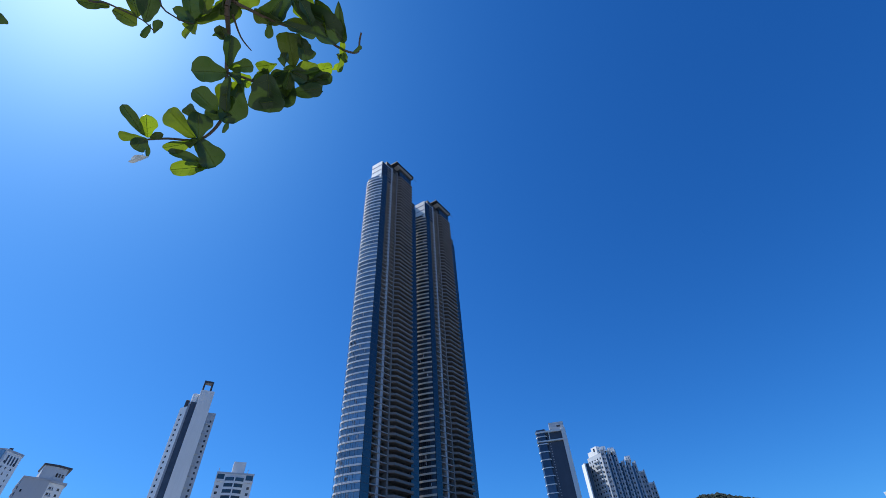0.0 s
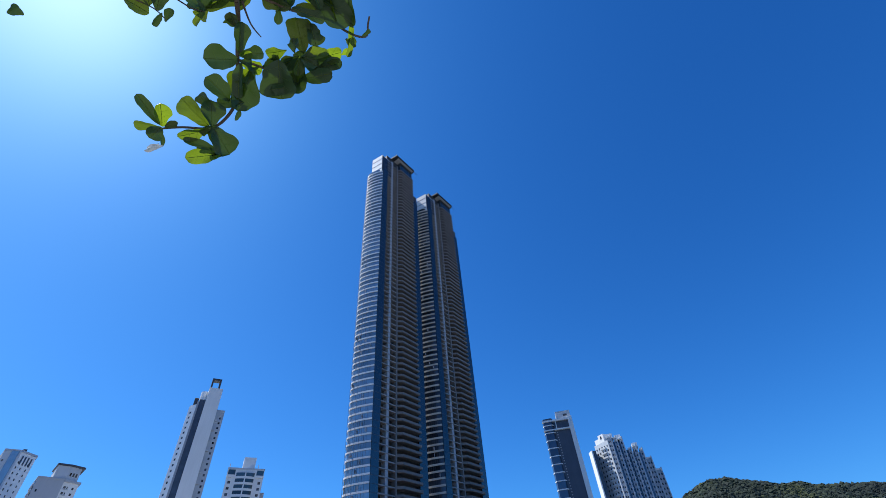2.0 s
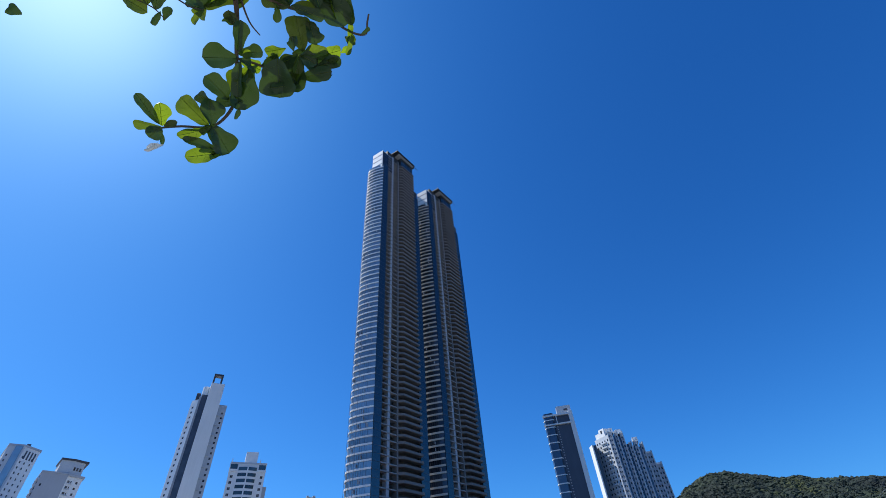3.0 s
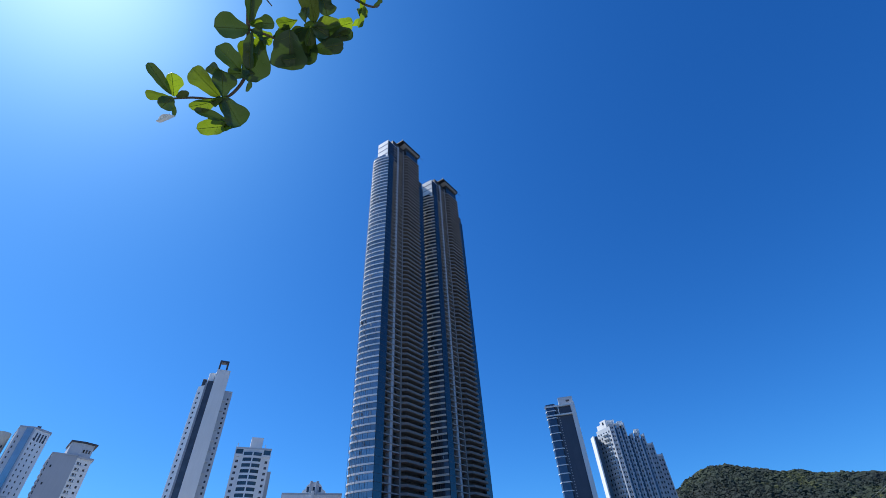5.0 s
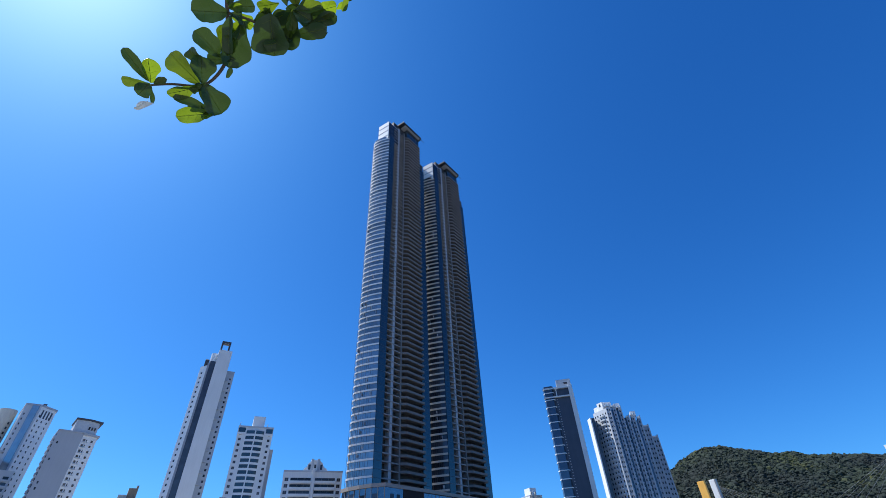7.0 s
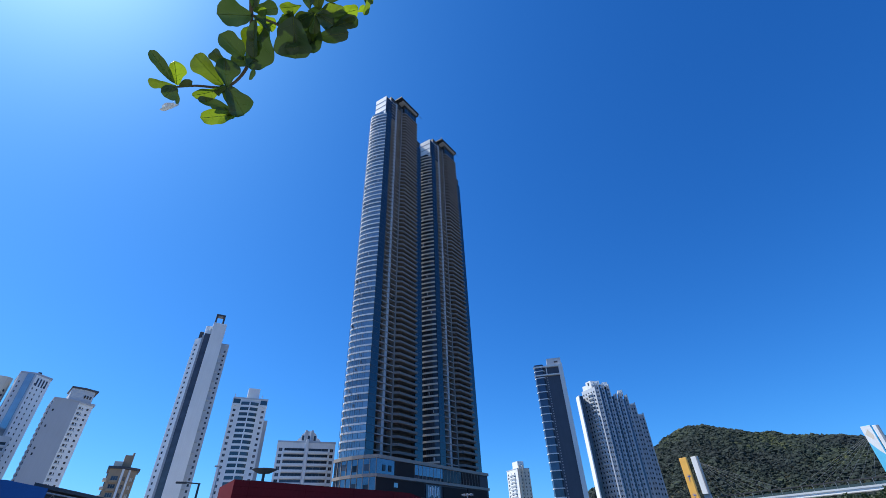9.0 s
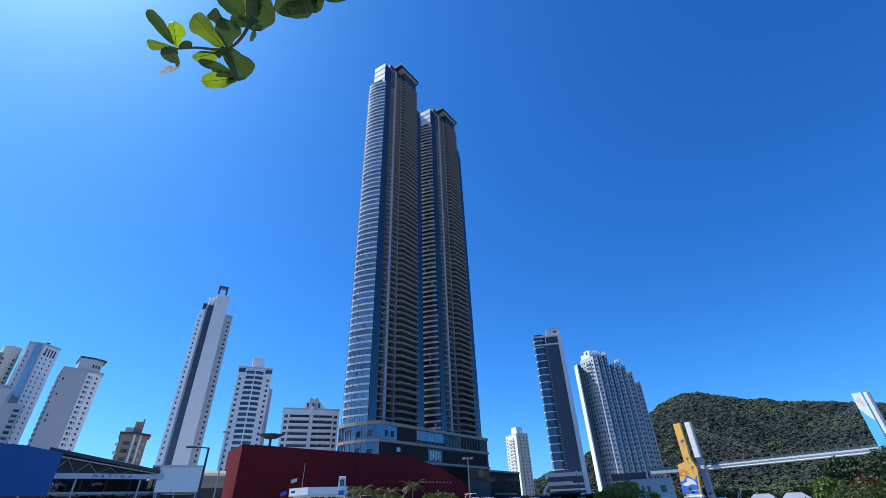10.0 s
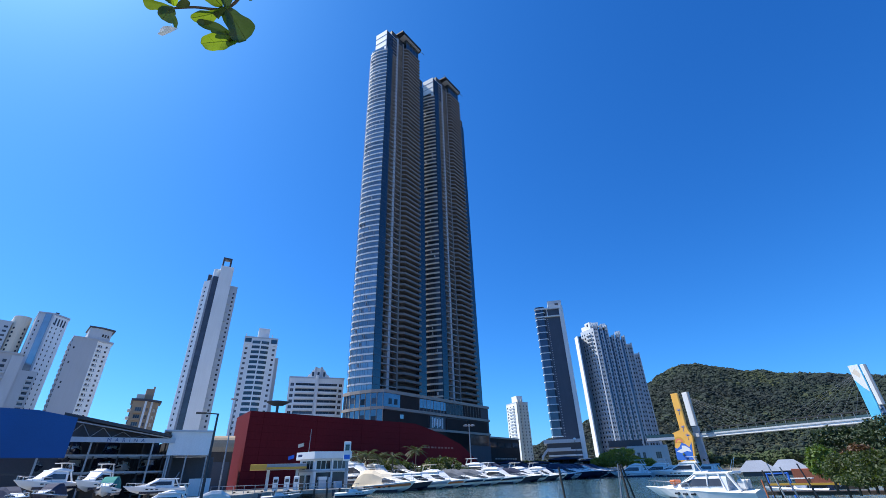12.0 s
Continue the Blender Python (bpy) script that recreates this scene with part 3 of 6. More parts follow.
for k in range(16):
    z = 3 + k * 41.5 / 16 - 0.75
    piece("balcony_parapet", parapet, b, pose(0, 0, z))
    piece("balcony_parapet", parapet2, b, pose(0, 0, z))
box("stair_column", (12.5, 13.7, -0.9, 0.3, 0, 47.5), WHITE, b)
XZC = Matrix(((1, 0, 0, 0), (0, 0, 1, 0), (0, 1, 0, 0), (0, 0, 0, 1)))
prism("crown", [(8.0, 46.6), (19.6, 46.6), (18.6, 48.1), (17.6, 48.5), (16.8, 50.2), (15.2, 51.6), (12.0, 51.6), (10.4, 50.1), (9.6, 48.5), (8.8, 48.1)][::-1], 2.0, 9.0, WHITE, b, "white stepped crown", m=XZC)
for x0 in (11.6, 14.4):
    box("crown_pier", (x0, x0 + 1.1, 1.6, 8.6, 46.6, 52.0), LIGHTGREY, b)
for x0 in (10.4, 13.0, 15.8):
    box("crown_window", (x0, x0 + 1.0, 1.9, 2.2, 47.4, 49.6), DARKGLASS, b)

# ochre block
b = thing("apartment_building", site(-34.6, 230), "small ochre and cream apartment block", "apartment building")
prism("wall", [(0.2, 0.6), (4.7, 0.4), (9.7, 4.2), (9.7, 14), (0.2, 14)], -1, 33.6, CREAM, b)
facade(b, 4.6, 33.6, [(1.3, 3.6)], floors(10, 33.6, 1.6), OCHRE, DARKGLASS, pose(0.1, 0.1, 0), frame_mat=SLAB)
facade(b, 6.3, 33.6, [(0.9, 1.9), (4.2, 5.6)], floors(10, 33.6, 1.5), OCHRE, DARKGLASS, pose(4.7, 0.1, 0, 0, 0, 37.5), frame_mat=SLAB)
for m in (pose(4.3, -0.25, 0), pose(4.7, 0.1, 0, 0, 0, 37.5) @ pose(2.4, -0.25, 0)):
    box("pilaster", (0, 0.8, 0, 0.4, 0, 34.0), WHITE, b, m=m)
prism("roof_slab", [(-0.7, -0.6), (4.8, -0.7), (10.6, 3.8), (10.6, 14), (-0.7, 14)], 33.6, 34.5, DARKCLAD, b)
box("roof_house", (3.7, 6.8, 3, 8, 34.4, 39.2), OCHRE, b)
box("roof_fin", (6.2, 6.9, 2.8, 7, 34.4, 40.2), OCHRE, b)
box("roof_house", (0.8, 3.7, 2, 8, 34.4, 36.6), CREAM, b)
bay = box_mesh("bay_balcony", (1.0, 3.9, -0.8, 0.2, 0, 0.95), OCHRE, 0.08)
ledge = box_mesh("side_balcony", (-1.1, 0.3, 1.0, 4.6, 0, 1.0), CREAM, 0.08)
gap = box_mesh("side_window", (-0.25, 0.3, 1.2, 4.4, 1.0, 2.6), DARKGLASS)
for k in range(10):
    piece("side_balcony", ledge, b, pose(0, 0, 2.4 + k * 3.0))
    piece("side_window", gap, b, pose(0, 0, 2.4 + k * 3.0))
    piece("bay_balcony", bay, b, pose(0, 0, 2.4 + k * 2.91))

# three towers at the far end of the quay
def faceted(b, corners, h, panels, wall_mat):
    """A block on a plan outline; panels give, for a pair of its front corners, the window columns and floors."""
    prism("wall", [(x, y + 0.32) for x, y in corners], -1, h - 0.2, wall_mat, b)
    for i, cols, rows, face_mat in panels:
        (x0, y0), (x1, y1) = corners[i], corners[i + 1]
        facade(b, math.hypot(x1 - x0, y1 - y0), h, cols, rows, face_mat, DARKGLASS, pose(x0, y0, 0, 0, 0, math.degrees(math.atan2(y1 - y0, x1 - x0))))


b = thing("apartment_building", site(-41.2, 350, 3), "grey residential tower with a stepped roof and side balconies", "apartment building")
rows = floors(27, 86, 1.3)
# Shade and light put into the paint: greyer front, whiter right face.
faceted(b, [(-0.4, 0.0), (12.2, 0.0), (20.2, 3.4), (20.2, 24), (-0.4, 24)], 86, [(0, [(1.4, 2.2)], [rows[k] for k in (4, 6, 11, 12, 17, 18, 22, 25)], GREYWALL), (1, [(0.9, 2.3), (2.8, 3.4), (5.6, 6.9)], rows, WHITE)], LIGHTGREY)
hood = box_mesh("window_hood", (0.6, 3.7, -0.45, 0.1, 0, 0.3), LIGHTGREY)
side_balcony = box_mesh("side_balcony", (-1.1, 0.3, 1.0, 5.0, 0, 1.5), GREYWALL, 0.25)
side_gap = box_mesh("side_window", (-0.5, 0.3, 1.0, 5.0, 1.5, 3.0), DARKGLASS)
turned = pose(12.2, 0, 0, 0, 0, 23.03)
for k in range(27):
    for y in (0, 9):
        piece("side_balcony", side_balcony, b, pose(-0.2, y, 3 + k * 3.02))
    piece("side_window", side_gap, b, pose(-0.2, 0, 3 + k * 3.02))
    piece("window_hood", hood, b, turned @ pose(0, 0, rows[k][0] - 0.5))
prism("roof", [(-0.7, -0.3), (12.3, -0.3), (12.3, 24), (-0.7, 24)], 86, 86.8, GREYWALL, b)
prism("roof_house", [(6.0, 0.6), (12.4, 0.6), (18.4, 3.2), (18.4, 16), (6.0, 16)], 86, 93.6, LIGHTGREY, b)
prism("roof_slab", [(5.4, 0.0), (12.6, 0.0), (20.0, 3.0), (20.0, 17), (5.4, 17)], 93.6, 94.6, DARKCLAD, b)
prism("cornice", [(12.2, -0.8), (21.0, 2.8), (21.0, 10), (12.2, 10)], 85.2, 86.4, GREYWALL, b)
for k in range(3):
    box("roof_window", (1.0 + k * 1.7, 1.9 + k * 1.7, -0.2, 0.1, 88.6, 90.4), DARKGLASS, b, m=pose(12.4, 0.6, 0, 0, 0, 23.4))

b = thing("apartment_building", site(-44.4, 380, 2), "pale blue-grey residential tower with a glass stripe", "apartment building")
rows = floors(33, 104, 1.3)
faceted(b, [(-1.4, 1.8), (6.4, 0.0), (15.6, 7.2), (15.6, 26), (-1.4, 26)], 106, [(0, [(1.0, 1.7)], rows[8:], LIGHTGREY), (1, [(1.4, 2.3), (4.6, 5.5), (8.4, 9.3)], rows, WHITE)], LIGHTGREY)
side = pose(-1.4, 1.8, 0, 0, 0, -13.0)
box("glass_stripe", (3.6, 7.2, -0.5, 0.2, 52, 106.2), GREYGLASS, b, "pale blue glass stripe", m=side)
box("corner_rib", (7.4, 8.2, -0.5, 0.3, 0, 107), LIGHTGREY, b, m=side)
for k in range(4):
    box("crown_slot", (2.2 + k * 2.2, 3.2 + k * 2.2, -0.1, 0.2, 99.5, 104.4), DARKGLASS, b, m=pose(6.4, 0, 0, 0, 0, 38.05))
prism("roof", [(-1.6, 1.6), (6.4, -0.3), (16.0, 7.0), (16.0, 26), (-1.6, 26)], 106, 107.2, GREYWALL, b)
box("roof_mast_box", (7, 9, 4, 6, 107, 109), DARKCLAD, b)

b = thing("apartment_building", site(-46.7, 400, 2), "cream residential tower with a rounded corner", "apartment building")
rows = floors(33, 102, 1.4)
faceted(b, [(-9, 0.5), (3.8, 0.5), (3.8, 20), (-9, 20)], 102.6, [(0, [(2, 3.4), (9.6, 11.6)], rows, LIGHTGREY)], LIGHTGREY)
arc = [(8.3 + 4.7 * math.cos(a0), 4.6 + 4.7 * math.sin(a0)) for a0 in [math.pi + math.pi * i / 10 for i in range(11)]]
prism("rounded_bay", arc + [(13.0, 20), (3.6, 20)], -1, 107.4, CREAM, b, "rounded cream corner bay")
slot = box_mesh("window", (-0.5, 0.5, -0.15, 0.2, 0, 1.4), DARKGLASS)
for z0, z1 in rows:
    for i in (3, 7):
        a0 = math.pi + math.pi * i / 10
        piece("window", slot, b, pose(8.3 + 4.7 * math.cos(a0), 4.6 + 4.7 * math.sin(a0), z0, 0, 0, 90 + math.degrees(a0)))

b = thing("apartment_building", site(-47.2, 360, 6), "grey tower with small recessed balconies and a lower wing", "apartment building")
faceted(b, [(-8, 0.0), (17.6, 0.0), (17.6, 16), (-8, 16)], 74, [(0, [(17.5, 19.4)], floors(22, 73, 1.7), GREYWALL)], GREYWALL)
box("pale_wall", (12.8, 18.2, -0.5, 10, -1, 73), LIGHTGREY, b)
faceted(b, [(18.2, 1.0), (27.6, 1.0), (27.6, 16), (18.2, 16)], 65.5, [(0, [(5.6, 8.2)], floors(20, 65, 1.6), LIGHTGREY)], LIGHTGREY)
ledge = box_mesh("balcony", (0, 3.4, -1.2, 0.2, 0, 1.0), LIGHTGREY, 0.1)
for k in range(20):
    piece("balcony", ledge, b, pose(23.4, 1.0, 2.2 + k * 3.03))
    piece("balcony", ledge, b, pose(9.2, 0.0, 3.2 + k * 3.12))
box("roof_edge", (-8.2, 18.4, -0.7, 16, 73.9, 74.8), GREYWALL, b)

# small white tower beyond the podium, turned to the sun
b = high_rise(site(9.55, 470, 32), 13.5, 21, 66, "white residential tower with beige corner strips", WHITE)
facade(b, 13.5, 66, [(3.4, 4.4), (7.6, 8.6), (11.4, 12.4)], floors(20, 66, 1.5), CREAM, DARKGLASS, pose(0, 0, 0))
facade(b, 21, 66, [(1.5, 4.5), (7.0, 10.0), (13.0, 16.0)], floors(20, 66, 1.4), WHITE, DARKGLASS, LEFT_SIDE(21), sill=True)
for x0 in (1.0, 5.2):
    box("pilaster", (x0, x0 + 1.4, -0.9, 0.2, 0, 69), CREAM, b)
ledge = box_mesh("balcony", (-1.2, 0.0, 5, 16, 0, 1.0), WHITE, 0.1)
for k in range(20):
    piece("balcony", ledge, b, pose(0, 0, 3 + k * 3.07))
box("roof_house", (2, 9, 2, 12, 66.5, 73), WHITE, b)

# dark tower with a white fin
b = thing("apartment_building", site(13.4, 300, 0), "dark clad high-rise with white balcony bands and fin", "apartment building")
box("wall", (0.4, 16.6, 0.4, 18, 12, 104.5), BLUECLAD, b)
box("white_fin", (16.6, 19.4, -0.4, 18, -1, 106.5), WHITE, b, "white fin wall at the edge")
box("roof_house", (9.5, 19.2, 4, 14, 104.5, 112.0), LIGHTGREY, b)
box("roof_vent", (14.5, 17.0, 3.8, 4.2, 108.6, 109.8), DARKCLAD, b)
bay = [(-0.3, 2.0), (0.5, -0.5), (5.6, -0.9), (6.6, 0.5)]
band = ribbon("balcony_band", bay[::-1], 0, 0.55, 0.25, WHITE)
strip = ribbon("balcony_glass", bay[::-1], 0.55, 4.78, 0.02, BAYDARK)
tick = box_mesh("wall_vent", (7.6, 8.3, 0.25, 0.6, 0, 0.6), PILASTER)
for k in range(18):
    z = 20.6 + k * 4.78
    piece("balcony_band", band, b, pose(0, 0, z))
    piece("balcony_glass", strip, b, pose(0, 0, z))
    for q in (0, 1.6, 3.2):
        piece("wall_vent", tick, b, pose(0, 0, z + q))
box("roof_band", (-0.6, 16.8, -1.2, 1.0, 98.6, 99.4), WHITE, b)
box("roof_band", (-0.6, 16.8, -1.2, 1.0, 104.4, 105.4), WHITE, b)
box("roof_screen", (8.0, 8.5, -0.8, 0.6, 99.4, 104.4), WHITE, b)
box("podium", (-4, 16.5, -3, 18, 8, 17), DARKCLAD, b)
for z in (9.6, 12.4):
    box("podium_band", (-3.6, 16.5, -3.6, -2.8, z, z + 0.9), LIGHTGREY, b)
box("podium", (-5.8, 16.5, -4, 18, 17.0, 19), LIGHTGREY, b)
prism("podium_ramp", [(-8.6, 5.0), (-7.6, 10.4), (-4.0, 14.2), (10, 14.2), (10, 12.8), (-3.6, 12.8), (-6.6, 9.6), (-6.6, 5.0)][::-1], -6.8, -6.0, LIGHTGREY, b, "pale stepped podium frame", m=Matrix(((1, 0, 0, 0), (0, 0, 1, 0), (0, 1, 0, 0), (0, 0, 0, 1))))
box("podium_wall", (-6, 22, -6, 18, -1, 8), LIGHTGREY, b)
box("podium_glass", (-3, 14, -6.2, -5.9, 3, 6), DARKGLASS, b)

# grey cluster of joined towers
b = thing("apartment_building", site(18.1, 351, 0), "cluster of joined pale grey high-rise blocks with small windows", "apartment building")
prism("white_fin", [(-0.9, 6.4), (1.4, 0.6), (2.2, 0.6), (2.2, 20), (-0.9, 20)], -1, 97, WHITE, b, "white edge wall in the sun")
box("dark_stripe", (2.2, 4.4, 2.6, 20, -1, 97), DARKGLASS, b)
SEGMENTS = (  # x0, x1, front, height, window columns
    (14.6, 17.6, 0.0, 104, ((0.5, 1.3), (1.7, 2.4))),
    (19.2, 21.3, 0.4, 103, ((0.5, 1.4),)),
    (22.9, 25.0, 0.8, 102, ((0.5, 1.4),)),
    (26.8, 28.9, 1.6, 94.5, ((0.5, 1.4),)),
    (30.4, 32.6, 1.2, 95.5, ((0.5, 1.5),)),
    (34.2, 36.2, 2.0, 93, ((0.5, 1.3),)),
    (36.6, 40.2, 4.0, 87, ((0.5, 1.4), (2.1, 3.0))),
    (40.4, 44.2, 6.0, 79.5, ((0.6, 1.5), (2.4, 3.3))),
)
for x0, x1, y0, h, cols in SEGMENTS:
    box("fin", (x1 - 0.5, x1 + 0.15, y0 - 1.3, y0 + 0.35, -1, h + 0.8), LIGHTGREY, b, "pale vertical fin")
    box("cornice", (x0 - 0.2, x1 + 0.2, y0 - 0.4, y0 + 3, h - 0.6, h + 0.4), WHITE, b)
    box("wall", (x0, x1, y0 + 0.32, 22, -1, h - 0.3), GREYWALL, b)
    facade(b, x1 - x0, h, cols, floors(int(h / 3.15), h, 1.35), GREYWALL, DARKGLASS, pose(x0, y0, 0))
# corner wing turned to the sun, shaded below by the white edge wall
wing = pose(4.4, 10.2, 0, 0, 0, -45)
prism("wing", [(4.6, 10.4), (14.4, 0.6), (18, 0.6), (18, 22), (4.6, 22)], -1, 101.5, LIGHTGREY, b)
facade(b, 14.3, 102, [(1.0, 2.2), (3.6, 4.8), (6.6, 7.8), (9.2, 10.4), (12.0, 13.2)], floors(32, 102, 1.45), LIGHTGREY, DARKGLASS, wing)
ledge = box_mesh("balcony", (5.9, 11.1, -1.0, 0.1, 0, 1.0), LIGHTGREY, 0.1)
for k in range(32):
    piece("balcony", ledge, b, wing @ pose(0, 0, 2.4 + k * 3.05))
for x0, x1, z0, z1 in ((1.5, 6.0, 102, 105.5), (6.0, 11.5, 102, 107.5), (8.2, 9.6, 104.4, 106.4)):
    box("crown_block", (x0, x1, 0.4 if z1 < 106 else 0.0, 5, z0, z1) if x0 < 8 else (x0, x1, -0.15, 0.3, z0, z1), WHITE if x0 < 8 else DARKGLASS, b, m=wing)
for x0, x1, h in ((17.6, 19.2, 101), (21.3, 22.9, 100), (25.0, 26.8, 94), (28.9, 30.4, 92), (32.6, 34.2, 91), (36.2, 36.6, 86)):
    box("recess", (x0, x1, 2.6, 22, -1, h), BAYDARK, b, "dark glazed recess")
ledge = box_mesh("balcony", (0.1, 0.8, 0.6, 1.5, 0, 0.9), LIGHTGREY)
for x0 in (17.6, 21.3, 25.0, 28.9):
    for k in range(29):
        piece("balcony", ledge, b, pose(x0, 1.2, 4 + k * 3.1))
for d in ((15, 19, 3, 12, 103.5, 107), (20.4, 24.6, 3, 12, 102, 105.2), (30.4, 34, 3, 10, 95, 98)):
    box("roof_house", d, WHITE, b)

# low grey building under the bridge
b = thing("low_building", site(21.5, 300, 0), "low grey concrete building with square windows", "building")
box("wall", (0, 22, 0.31, 16, -1, 13.5), GREYWALL, b)
facade(b, 22, 13.0, [(2, 3.6), (5, 6.6), (8, 9.6), (15, 18)], [(6.5, 10)], GREYWALL, DARKGLASS, pose(0, 0, 0), frame_mat=SLAB)
box("roof", (-10, 9, 2, 16, 13.5, 17), DARKCLAD, b)


# ---- marina hangar ----
hg = thing("boat_hangar", site(-42.0, 71), "open steel boat hangar with a blue canvas gable", "hangar")
bm = bmesh.new()
add_box(bm, -12, 4.1, 0, 1.2, 4.7, 9.1)
part("blue_gable", bm, BLUE, hg, "bright blue canvas gable fascia")
prism("gable_peak", [(-12, 9.1), (4.1, 9.1), (0.2, 9.75), (-3, 9.8)], 0, 1.2, BLUE, hg, m=Matrix(((1, 0, 0, 0), (0, 0, 1, 0), (0, 1, 0, 0.003), (0, 0, 0, 1))))
HALL = site(-38.9, 75)
HL = 11.9
box("back_wall", (-16, 4, 9.0, 9.4, 0, 9.0), DARKCLAD, hg)
for x0 in (-9.6, -4.2, 1.6):
    box("post", (x0, x0 + 0.2, 0.4, 0.6, 0, 4.8), STEEL, hg)
box("rack_beam", (-12, 4, 1.4, 1.6, 3.0, 3.2), DARKSTEEL, hg)
hw = thing("hangar_hall", HALL, "dark open boat storage hall with steel posts and racks", "hangar")
HALL_XZ = Matrix(((1, 0, 0, 0), (0, 0, 1, 0), (0, 1, 0, 0), (0, 0, 0, 1)))
prism("roof", [(-1.2, 10.05), (HL - 0.6, 7.75), (HL - 0.6, 7.4), (-1.2, 9.65)], -0.5, 14, DARKSTEEL, hw, "dark sloping sheet roof", m=HALL_XZ)
prism("eaves_beam", [(-1.0, 9.35), (HL - 0.8, 7.4), (HL - 0.8, 7.26), (-1.0, 9.2)], -0.1, 0.1, PILASTER, hw, "pale sloping roof beam", m=HALL_XZ)
prism("gable_panel", [(-1.0, 9.3), (HL - 0.9, 7.3), (-1.0, 6.9)], 1.6, 1.8, DARKCLAD, hw, m=HALL_XZ)
for k in range(4):
    x0 = -0.2 + k * 2.3
    rod("truss", (x0, 0.6, 7.3), (x0 + 1.2, 0.6, 9.1 - 0.19 * (x0 + 1.2)), 0.05, STEEL, hw)
    rod("truss", (x0 + 2.3, 0.6, 7.3), (x0 + 1.2, 0.6, 9.1 - 0.19 * (x0 + 1.2)), 0.05, STEEL, hw)
box("fascia", (-1.0, HL, -0.1, 0.1, 6.68, 7.28), LIGHTGREY, hw, "pale fascia with lettering")
box("back_wall", (-4, HL, 13.6, 14, 0, 9.0), DARKCLAD, hw)
box("end_wall", (HL, HL + 0.25, 0.4, 14, 0, 7.4), DARKCLAD, hw)
post = box_mesh("post", (-0.1, 0.1, 0.12, 0.32, 0, 7.0), STEEL)
for x0 in (2.5, 9.35, HL - 0.25):
    piece("post", post, hw, pose(x0, 0, 0))
inner = box_mesh("post", (-0.09, 0.09, -0.09, 0.09, 0, 7.2), DARKSTEEL)
for k in range(5):
    piece("post", inner, hw, pose(0.6 + k * 2.75, 5.0, 0))
    piece("post", inner, hw, pose(0.6 + k * 2.75, 10.0, 0))
beam = box_mesh("rack_beam", (-3.0, HL, -0.1, 0.1, 0, 0.2), STEEL)
for z in (3.1, 5.1):
    for y in (1.2, 5.2, 9.0):
        piece("rack_beam", beam, hw, pose(0, y, z))
arm = box_mesh("rack_arm", (-0.06, 0.06, 1.2, 9.2, -0.15, 0.0), STEEL)
for k in range(6):
    piece("rack_arm", arm, hw, pose(0.2 + k * 2.3, 0, 3.1))
    piece("rack_arm", arm, hw, pose(0.2 + k * 2.3, 0, 5.1))
txt = bpy.data.curves.new("lettering", "FONT")
txt.body, txt.size, txt.extrude, txt.space_character = "MARINA", 0.64, 0.015, 2.15
txt.materials.append(surface("blue_lettering", (0.03, 0.09, 0.24), 0.6))
tob = new("lettering", txt)
tob.parent = hw
tob.matrix_basis = pose(4.0, -0.13, 6.75, 90, 0, 0)
wb = thing("boat_hangar", site(-30.4, 76), "white fascia box of the boat hall on steel posts", "hangar")
box("fascia", (0, 5.35, 0, 6, 5.15, 8.2), WHITE, wb, "blank white fascia")
box("fascia_cap", (-0.9, 5.5, -0.25, 6, 8.2, 8.42), LIGHTGREY, wb)
box("back_wall", (0, 6.5, 5.4, 6, 0, 5.1), DARKCLAD, wb)
box("low_wall", (3.6, 6.4, 2.0, 2.2, 0, 2.2), WHITE, wb)
for x0 in (0.1, 2.4, 5.0):
    box("post", (x0, x0 + 0.17, 0.1, 0.27, 0, 5.15), STEEL, wb)

# ---- red hall ----
GREYHULL_DARK = surface("dark_grey_vent", (0.10, 0.11, 0.12), 0.9, spec=0.1)
DULLRED = surface("dull_rose_lettering", (0.26, 0.13, 0.12), 0.7)
red = thing("red_hall", pose(-45.3, 107.1, 1.1, 0, 0, 49), "long dark red metal clad hall with a curved end", "building")
prof = [(3.5, 0), (93, 0), (93, 2.2), (90, 4.9), (86, 7.2), (83, 8.9), (79, 11.2), (71, 13.5), (64, 15.2), (56, 16.7), (50, 16.8), (3.5, 16.5)]
XZ = Matrix(((1, 0, 0, 0), (0, 0, 1, 0), (0, 1, 0, 0), (0, 0, 0, 1)))
prism("cladding", prof[::-1], 0, 14, RED, red, m=XZ)
prism("end_wall", [(0.0, 0.0), (3.5, 0.0), (3.5, 14)], 0, 16.5, RED, red)
seam = box_mesh("seam", (0.02, 60, -0.03, 0.02, 0, 0.05), REDJOINT)
for k in range(9):
    piece("seam", seam, red, pose(0, 0, 2.0 + k * 1.65))
vseam = box_mesh("seam", (-0.03, 0.03, -0.035, 0.02, 0, 16.2), REDJOINT)
for k in range(4):
    piece("seam", vseam, red, pose(3.6 + k * 15.1, 0, 0))
for k in range(9):
    box("lettering_bar", (60 + k * 1.7, 61.1 + k * 1.7 - 0.3 * (k % 2), -0.08, 0.05, 9.6, 10.1), DULLRED, red)
# Out-of-view dark sheet, added to keep red bounce light off the vent.
box("bounce_sheet", (4.2, 49, 0.5, 13.5, 16.5, 16.68), DARKCLAD, red)
bm = bmesh.new()
tube(bm, (10, 6, 16.4), (10, 6, 19.2), 0.35, 0.35)
bmesh.ops.create_cone(bm, cap_ends=True, segments=20, radius1=1.5, radius2=3.0, depth=0.8, matrix=pose(10, 6, 19.6))
part("roof_vent", bm, GREYHULL_DARK, red, "mushroom shaped roof vent")
bm = bmesh.new()
add_box(bm, 28, 33, 5, 9, 16.4, 17.4, 0.3)
